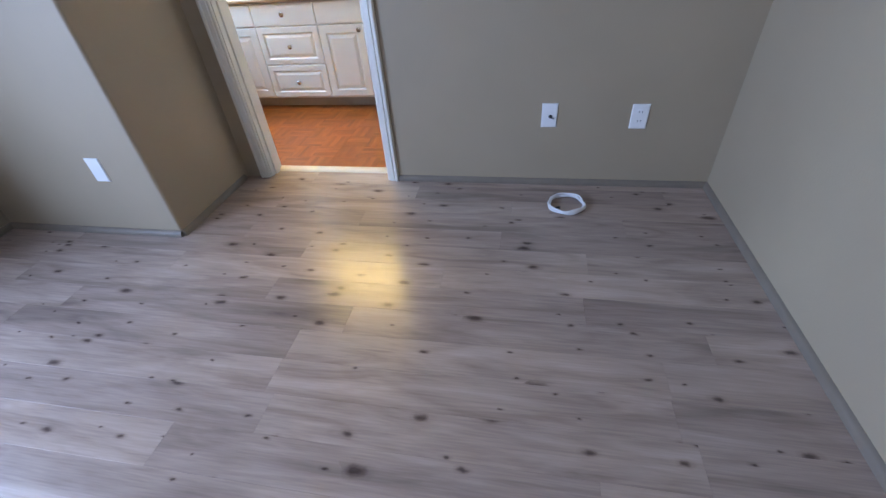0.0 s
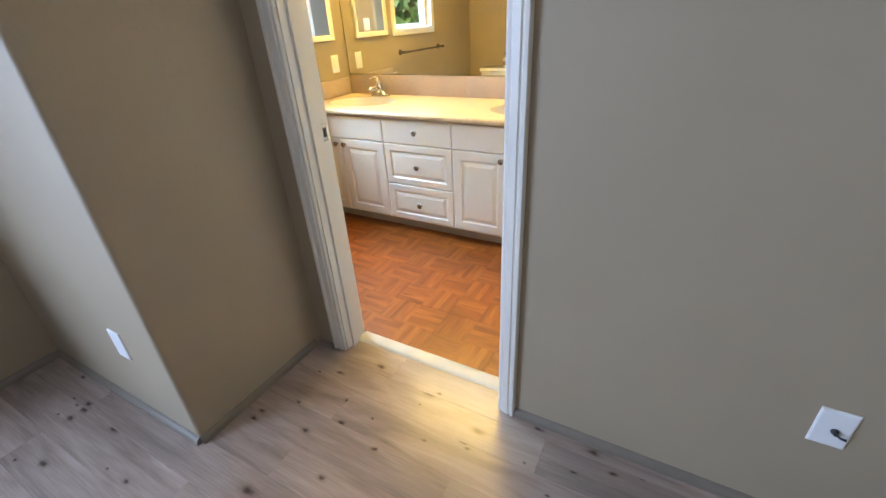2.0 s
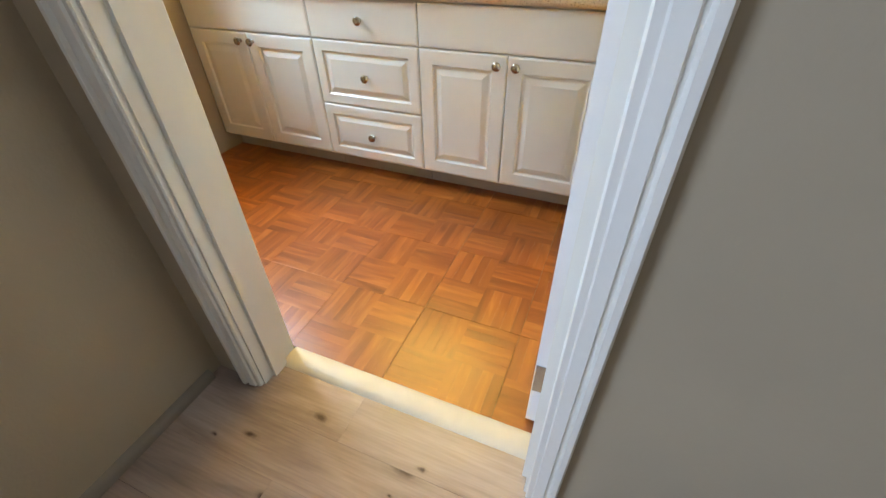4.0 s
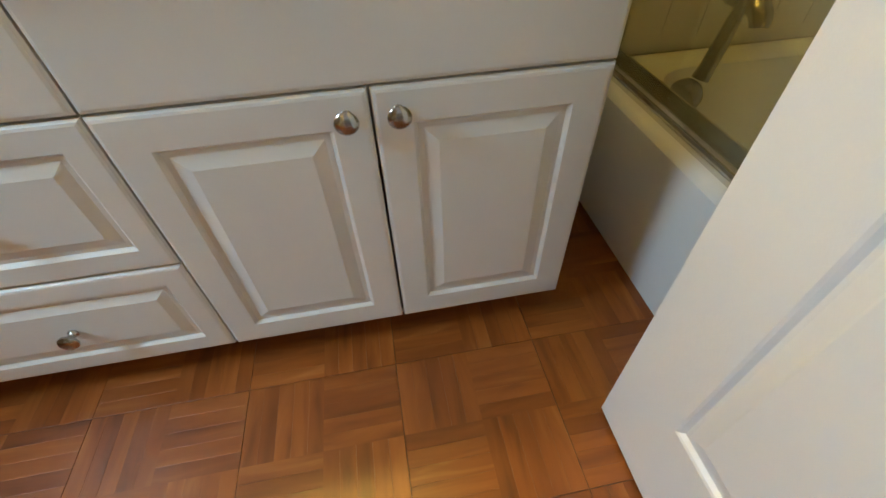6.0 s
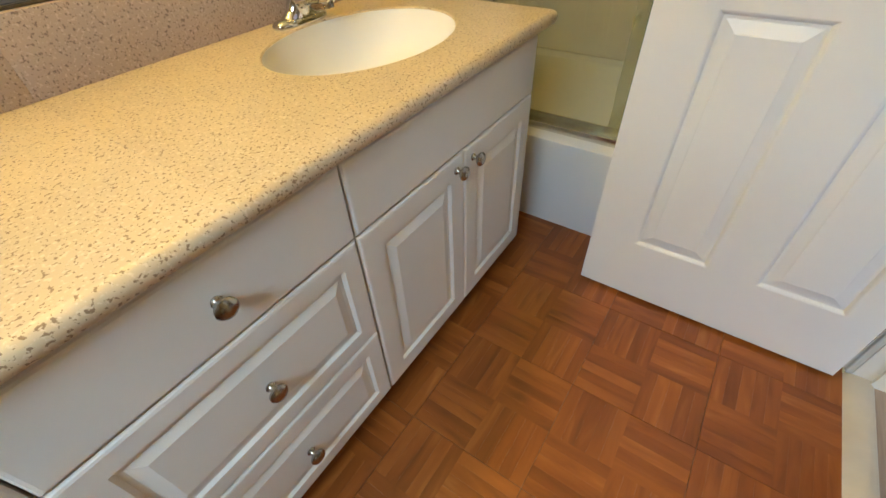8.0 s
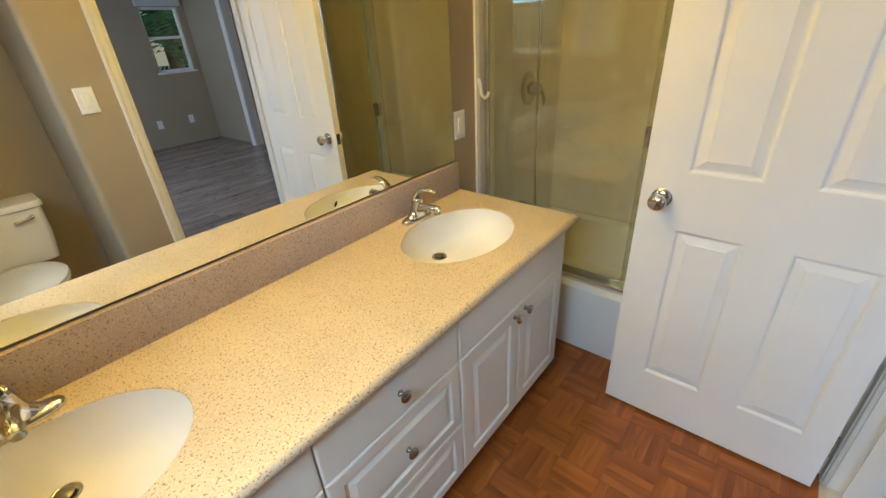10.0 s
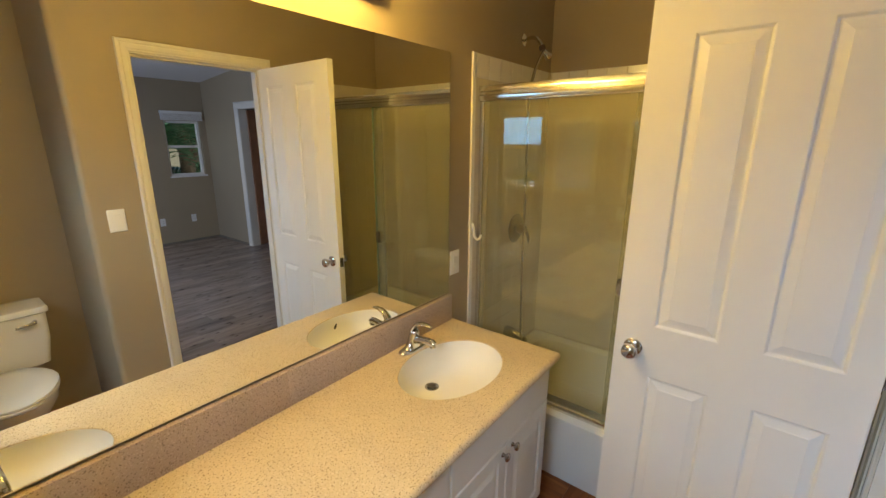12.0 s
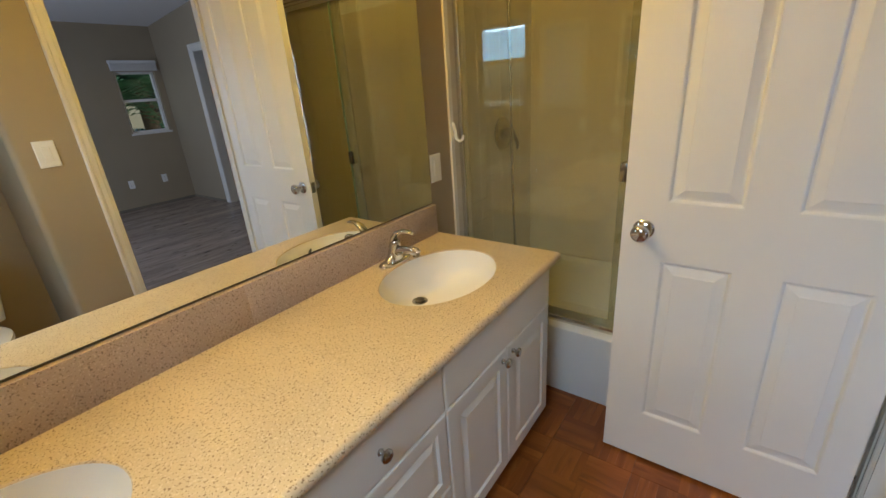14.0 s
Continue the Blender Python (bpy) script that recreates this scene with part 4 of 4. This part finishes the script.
for k in range(1, 30):
    t = k / 29
    pts.append((-0.343 + 0.006 * math.sin(7 * t), VY - 0.13 - 0.03 * t, 1.83 - 1.33 * t))
part("hose", tube(bmesh.new(), pts, [0.0078 if k % 2 else 0.0064 for k in range(len(pts))], 10), NICKEL, sh, "ribbed metal hose", True)
hx, hy = pts[-1][0], pts[-1][1]
part("hand_shower", tube(bmesh.new(), [(hx, hy, 0.51), (hx - 0.004, hy, 0.47), (hx - 0.014, hy - 0.002, 0.41), (hx - 0.026, hy - 0.004, 0.36), (hx - 0.034, hy - 0.006, 0.335)], [0.011, 0.016, 0.019, 0.020, 0.023], 14), DARKCH, sh, "hand shower handle hanging on its hose", True)
part("spray_face", lathe(bmesh.new(), (hx - 0.03, hy - 0.004, 0.315), (-0.75, -0.1, -0.45), [(0, 0.020), (0.012, 0.036), (0.03, 0.043), (0.044, 0.043), (0.049, 0.036)], 20), DARKCH, sh, "round hand shower head", True)

valve = thing("shower_valve", (-0.178, VY, 1.12), "round chrome shower valve with a lever", "shower valve")
part("escutcheon", lathe(bmesh.new(), (-0.178, VY - 0.006, 1.12), (0, -1, 0), [(0, 0.085), (0.004, 0.085), (0.012, 0.075), (0.018, 0.045), (0.02, 0.03)], 32), DARKCH, valve, "", True)
part("hub", lathe(bmesh.new(), (-0.178, VY - 0.026, 1.12), (0, -1, 0), [(0, 0.03), (0.03, 0.027), (0.045, 0.024), (0.05, 0.014)], 20), DARKCH, valve, "", True)
part("lever", tube(bmesh.new(), [(-0.178, VY - 0.062, 1.12), (-0.165, VY - 0.075, 1.10), (-0.15, VY - 0.08, 1.07), (-0.145, VY - 0.078, 1.035)], [0.014, 0.011, 0.009, 0.007], 12), DARKCH, valve, "", True)
SPX, SPZ = -0.235, 0.485
spout = thing("tub_spout", (SPX, VY, SPZ), "dark chrome tub spout low on the tiled wall", "tub spout")
part("spout", tube(bmesh.new(), [(SPX, VY - 0.006, SPZ), (SPX, VY - 0.05, SPZ - 0.002), (SPX, VY - 0.1, SPZ - 0.012), (SPX, VY - 0.125, SPZ - 0.03), (SPX, VY - 0.13, SPZ - 0.05)], [0.034, 0.031, 0.028, 0.026, 0.022], 18), DARKCH, spout, "", True)
part("diverter", tube(bmesh.new(), [(SPX, VY - 0.105, SPZ + 0.014), (SPX + 0.002, VY - 0.107, SPZ + 0.035), (SPX + 0.006, VY - 0.108, SPZ + 0.048)], [0.005, 0.005, 0.008], 10), DARKCH, spout, "small diverter pin", True)
hook = thing("wall_hook", (-0.625, VY, 1.16), "small white ceramic hook on the tile edge", "hook")
part("hook", tube(bmesh.new(), [(-0.635, VY - 0.008, 1.22), (-0.635, VY - 0.02, 1.19), (-0.635, VY - 0.024, 1.155), (-0.632, VY - 0.04, 1.14), (-0.63, VY - 0.055, 1.15), (-0.63, VY - 0.058, 1.168)], [0.010, 0.009, 0.008, 0.007, 0.007, 0.006], 12), PORC, hook, "", True)

# ---- toilet ----
tcx = -2.232
toilet = thing("toilet", (tcx, 2.5, 0), "white two-piece toilet with closed lid in the niche", "toilet")
bm = bmesh.new()
skin(bm, [rrect(tcx - w, tcx + w, 2.228, yb, 0.03, z) for w, yb, z in ((0.175, 2.40, 0.385), (0.2, 2.415, 0.40), (0.222, 2.428, 0.55), (0.226, 2.43, 0.695))])
part("tank", bm, PORC, toilet, "", True)
bm = bmesh.new()
skin(bm, [rrect(tcx - w, tcx + w, 2.225, yb, 0.03, z) for w, yb, z in ((0.228, 2.434, 0.696), (0.238, 2.444, 0.702), (0.238, 2.444, 0.722), (0.232, 2.438, 0.732), (0.21, 2.42, 0.735))])
part("tank_lid", bm, PORC, toilet, "", True)
part("flush_lever", tube(bmesh.new(), [(tcx + 0.17, 2.43, 0.655), (tcx + 0.17, 2.445, 0.655), (tcx + 0.14, 2.452, 0.65), (tcx + 0.09, 2.452, 0.645)], [0.012, 0.01, 0.008, 0.007], 10), CHROME, toilet, "chrome flush lever", True)


def oval(sx, sy, yc, z, n=36):
    out = []
    for k in range(n):
        t = 2 * math.pi * k / n
        out.append((tcx + sx * math.cos(t) * (1 - 0.12 * max(0, math.sin(t))), yc + sy * math.sin(t), z))
    return out


bm = bmesh.new()
skin(bm, [oval(0.11, 0.22, 2.58, 0.0), oval(0.105, 0.2, 2.57, 0.05), oval(0.1, 0.18, 2.58, 0.15), oval(0.14, 0.21, 2.63, 0.26), oval(0.175, 0.235, 2.665, 0.34), oval(0.18, 0.24, 2.67, 0.385)])
part("bowl", bm, PORC, toilet, "", True)
bm = bmesh.new()
skin(bm, [oval(0.178, 0.238, 2.672, 0.387), oval(0.186, 0.246, 2.672, 0.392), oval(0.186, 0.246, 2.672, 0.402), oval(0.182, 0.242, 2.672, 0.405)])
part("seat", bm, PORC, toilet, "", True)
bm = bmesh.new()
skin(bm, [oval(0.182, 0.242, 2.672, 0.407), oval(0.186, 0.246, 2.672, 0.411), oval(0.185, 0.245, 2.672, 0.42), oval(0.17, 0.23, 2.67, 0.427), oval(0.1, 0.15, 2.66, 0.431)])
part("lid", bm, PORC, toilet, "closed white lid", True)
soap = thing("soap_bottle", (tcx + 0.03, 2.33, 0.735), "small cream soap bottle with a dark pump on the toilet tank", "soap bottle")
part("bottle", lathe(bmesh.new(), (tcx + 0.03, 2.33, 0.7355), (0, 0, 1), [(0, 0.03), (0.004, 0.033), (0.075, 0.033), (0.09, 0.022), (0.098, 0.012), (0.105, 0.012)], 18), SOAPM, soap, "", True)
part("label_band", lathe(bmesh.new(), (tcx + 0.03, 2.33, 0.755), (0, 0, 1), [(0, 0.0336), (0.04, 0.0336)], 18), mat("brown_label", (0.25, 0.16, 0.08), 0.5, noise_scale=60, amount=0.4), soap, "brown paper label", True)
part("pump", tube(bmesh.new(), [(tcx + 0.03, 2.33, 0.84), (tcx + 0.03, 2.33, 0.868), (tcx + 0.03, 2.345, 0.876), (tcx + 0.03, 2.368, 0.872)], [0.008, 0.006, 0.006, 0.005], 10), DARK, soap, "dark pump", True)

# ---- coil of white cable on the bedroom floor ----
coil = thing("cable_coil", (0.122, 2.476, 0), "coil of white cable lying on the laminate floor", "cable")
cc, pts = Vector((0.122, 2.476, 0)), []
for k in range(4 * 40 + 1):
    t = 2 * math.pi * k / 40
    rr = 0.079 + 0.0045 * math.sin(2.3 * t) + 0.003 * math.cos(5.1 * t)
    pts.append((cc.x + rr * math.cos(t), cc.y + rr * 1.06 * math.sin(t), 0.0045 + 0.0045 * (k / 40) + 0.001 * math.sin(3.7 * t)))
part("coil", tube(bmesh.new(), pts, 0.0042, 8), CABLE, coil, "", True)
part("tail", tube(bmesh.new(), [(cc.x - 0.06, cc.y - 0.05, 0.006), (cc.x - 0.045, cc.y - 0.03, 0.008), (cc.x - 0.03, cc.y - 0.028, 0.008)], [0.004, 0.0055, 0.0065], 8), DARK, coil, "dark connector", True)

# ---- outside ----
tagged(part("ground", boxes((-400, 400, -400, 400, -3.2, -3.0)), GRASS), "dry grassy ground outside the house", "ground", kind="structure")


def frond(bm, base, yaw, length, lift):
    d = Vector((math.cos(yaw), math.sin(yaw), 0))
    side = Vector((-d.y, d.x, 0))
    n = 22
    for k in range(3, n):
        t = k / n
        p = Vector(base) + d * length * t + Vector((0, 0, lift * t - 0.9 * lift * t * t * 1.4 - 0.3 * t * t))
        wl = 0.42 * math.sin(math.pi * min(1, 0.15 + 0.85 * t)) + 0.05
        for s in (-1, 1):
            tip = p + side * s * wl + d * 0.25 * wl + Vector((0, 0, -0.35 * wl))
            a, b = bm.verts.new(p - d * 0.022), bm.verts.new(p + d * 0.022)
            m1, c = bm.verts.new((p + tip) / 2 + d * 0.03 + Vector((0, 0, 0.03))), bm.verts.new(tip)
            bm.faces.new((a, b, m1))
            bm.faces.new((a, m1, c))
    return bm


def palm(x, y, top, seed):
    rng = random.Random(seed)
    p = thing("palm_tree", (x, y, -3.0), "green feather palm tree outside the window", "tree", "palms outside")
    part("trunk", tube(bmesh.new(), [(x, y, -3.0), (x + 0.05, y, -1.5), (x, y + 0.03, top - 0.6), (x, y, top)], [0.2, 0.15, 0.13, 0.1], 12), BARK, p, "", True)
    bm = bmesh.new()
    for k in range(26):
        frond(bm, (x, y, top), rng.uniform(0, 6.28), rng.uniform(1.3, 1.9), rng.uniform(0.1, 1.3))
    part("crown", bm, LEAF, p)


palm(0.2, -4.4, 1.6, 1)
palm(1.9, -5.2, 2.0, 2)
palm(-1.1, -6.0, 1.7, 3)
palm(1.25, -3.9, 1.75, 7)
palm(2.5, -4.7, 0.9, 8)
palm(1.0, -5.4, 0.8, 9)


def tree(x, y, top, r, seed):
    rng = random.Random(seed)
    p = thing("tree", (x, y, -3.0), "leafy green tree outside the bathroom window", "tree", "trees outside")
    part("trunk", tube(bmesh.new(), [(x, y, -3.0), (x + 0.1, y, -1.0), (x, y + 0.1, top - r)], [0.25, 0.18, 0.1], 10), BARK, p, "", True)
    bm = bmesh.new()
    for k in range(1400):
        v = Vector((rng.gauss(0, 1), rng.gauss(0, 1), rng.gauss(0, 1))).normalized() * r * rng.uniform(0.35, 1.0) ** 0.5
        v *= 0.8 + 0.35 * noise.noise(v * 1.1 + Vector((seed, 0, 0)))
        q = Vector((x, y, top - r)) + v
        a, b = (Vector((rng.gauss(0, 1), rng.gauss(0, 1), rng.gauss(0, 1))).normalized() * 0.16 for _ in range(2))
        bm.faces.new([bm.verts.new(q + o) for o in (a, b, -a * 0.6, -b * 0.7)])
    part("crown", bm, FOL, p)


tree(-6.8, 2.4, 1.75, 1.7, 4)
tree(-5.6, -1.2, 2.6, 1.7, 11)
tree(-7.4, -4.6, 3.0, 2.1, 12)
tree(-9.5, 5.5, 1.35, 1.8, 5)
tree(-8.6, 8.6, 1.8, 1.9, 6)
house = thing("neighbour_house", (-26, 3.5, -3), "pale stucco neighbour house with a grey roof", "house")
part("wall", boxes((-30, -24, -3, 9, -3.0, 0.4)), STUCCO, house)
bm = bmesh.new()
skin(bm, [[(-30.5, y, 0.4), (-23.5, y, 0.4), (-27, y, 1.7)] for y in (-3.5, 9.5)])
part("roof", bm, ROOF, house)
for y in (-1, 2, 5):
    part("window", boxes((-24.0, -23.95, y, y + 1.3, -1.6, -0.4)), DARK, house, "dark window")

# ---- pieces: wall tiles, parquet, planks ----
TP, TG = 0.1085, 0.0014


def tile_mesh(name, w, h, t, bev, material, place):
    bm = bmesh.new()
    rect_loops(bm, (-w / 2, w / 2, -h / 2, h / 2), [(0, 0), (0, t - bev * 0.6), (bev * 0.4, t - bev * 0.2), (bev, t)], place)
    bmesh.ops.recalc_face_normals(bm, faces=bm.faces[:])
    me = bpy.data.meshes.new(name)
    bm.to_mesh(me)
    bm.free()
    me.materials.append(material)
    return me


def piece(name, me, at, parent):
    ob = new(name, me)
    ob.parent = parent
    ob.location = Vector(at) - origin(parent)
    return ob


nw = tagged(part("tile_bed_north", boxes((-0.655, SX, VY - 0.004, VY + 0.001, 0.345, 2.01)), GROUT), "almond square wall tiles at the tap end of the shower", "tile wall", kind="structure")
ew = tagged(part("tile_bed_east", boxes((SX - 0.004, SX + 0.001, BY, VY - 0.004, 0.345, 2.01)), GROUT), "almond square wall tiles on the long shower wall", "tile wall", kind="structure")
sw = tagged(part("tile_bed_south", boxes((-0.655, SX - 0.004, BY - 0.001, BY + 0.004, 0.345, 2.01)), GROUT), "almond square wall tiles at the foot of the shower", "tile wall", kind="structure")
tn = tile_mesh("tile", TP - TG, TP - TG, 0.0026, 0.0018, TILEM, lambda u, v, h: (u, -h, v))
te = tile_mesh("tile", TP - TG, TP - TG, 0.0026, 0.0018, TILEM, lambda u, v, h: (-h, u, v))
tc_n = tile_mesh("tile", TP - 0.005, TP - 0.004, 0.005, 0.003, PORC, lambda u, v, h: (u, -h, v))
tc_e = tile_mesh("tile", TP - 0.005, TP - 0.004, 0.005, 0.003, PORC, lambda u, v, h: (-h, u, v))
rows_n, zb = 15, 2.01 - 15 * TP
for r in range(rows_n):
    z = zb + (r + 0.5) * TP
    for c in range(7):
        piece("tile", tc_n if r == rows_n - 1 else tn, (-0.655 + 0.03 + TP * (c + 0.5), VY - 0.004, z), nw)
    for c in range(14):
        piece("tile", tc_e if r == rows_n - 1 else te, (SX - 0.004, VY - 0.012 - TP * (c + 0.5), z), ew)
part("edge_tile", boxes((-0.655, -0.628, VY - 0.010, VY - 0.004, 0.345, 2.01), bevel=0.002), PORC, nw, "white rounded edge tile")
bm = bmesh.new()
for r in range(rows_n):
    for c in range(7):
        z, x = zb + (r + 0.5) * TP, -0.625 + TP * (c + 0.5)
        rect_loops(bm, (x - TP / 2 + TG / 2, x + TP / 2 - TG / 2, z - TP / 2 + TG / 2, z + TP / 2 - TG / 2), [(0, 0), (0.0006, 0.0018), (0.0018, 0.0026)], lambda u, v, h: (u, BY + 0.004 + h, v))
tagged(part("tiles", bm, TILEM, sw), kind="stuff")


def block_mesh(name, along_x, material, size=0.1525):
    """A parquet block of five strips, each with its own edges."""
    bm = bmesh.new()
    k = 5
    w = size / k
    for i in range(k):
        a0, a1 = -size / 2 + i * w, -size / 2 + (i + 1) * w
        rect = (-size / 2, size / 2, a0, a1) if along_x else (a0, a1, -size / 2, size / 2)
        rect_loops(bm, rect, [(0.0001, -0.003), (0.0001, -0.00012), (0.0005, 0.0)], lambda u, v, h: (u, v, h))
    bmesh.ops.recalc_face_normals(bm, faces=bm.faces[:])
    me = bpy.data.meshes.new(name)
    bm.to_mesh(me)
    bm.free()
    me.materials.append(material)
    return me


PB = 0.1525
blk = (block_mesh("parquet_block", False, PARQ_Y), block_mesh("parquet_block", True, PARQ_X))
for i in range(-13, 4):
    for j in range(-7, 7):
        x, y = -0.93 + (i + 0.5) * PB, 3.253 + (j + 0.5) * PB
        if x < WX - 0.06 or x > -0.60 or y > (3.93 if x < -0.9 else VY):
            continue
        if y < 2.82 + 0.08 and not (x < -1.82 and y > 2.15) and not (x > -1.785 and 2.82 - 0.07 < y):
            continue
        dx, dy = (0.0005 if i % 2 == 0 else -0.0005), (0.0005 if j % 2 else -0.0005)
        ob = piece("parquet_block", blk[(i + j) % 2], (x + dx, y + dy, 0.0), FLOOR_BATH)
        if y - PB / 2 < 2.822 and x > -1.83:          # cut at the threshold
            ob.scale.y = (y + PB / 2 - 2.822) / PB
            ob.location.y = (y + PB / 2 + 2.822) / 2 - origin(FLOOR_BATH).y

PW = 0.128


def plank_mesh(name, length):
    bm = bmesh.new()
    rect_loops(bm, (-length / 2, length / 2, -PW / 2, PW / 2), [(0.0002, -0.007), (0.0002, -0.0003), (0.0009, 0.0)], lambda u, v, h: (u, v, h))
    bmesh.ops.recalc_face_normals(bm, faces=bm.faces[:])
    me = bpy.data.meshes.new(name)
    bm.to_mesh(me)
    bm.free()
    me.materials.append(LAM)
    return me


rng = random.Random(8)
y = 2.757
while y > SY - 0.02:
    yc = y - PW / 2
    x = WX if yc < 2.12 else -1.69
    x_end = EX
    first = rng.uniform(0.25, 1.1)
    while x < x_end - 0.01:
        L = min(first, x_end - x)
        first = 1.2
        piece("plank", plank_mesh("plank", round(L, 4)), (x + L / 2, yc, 0.0), FLOOR_BED)
        x += L
    y -= PW
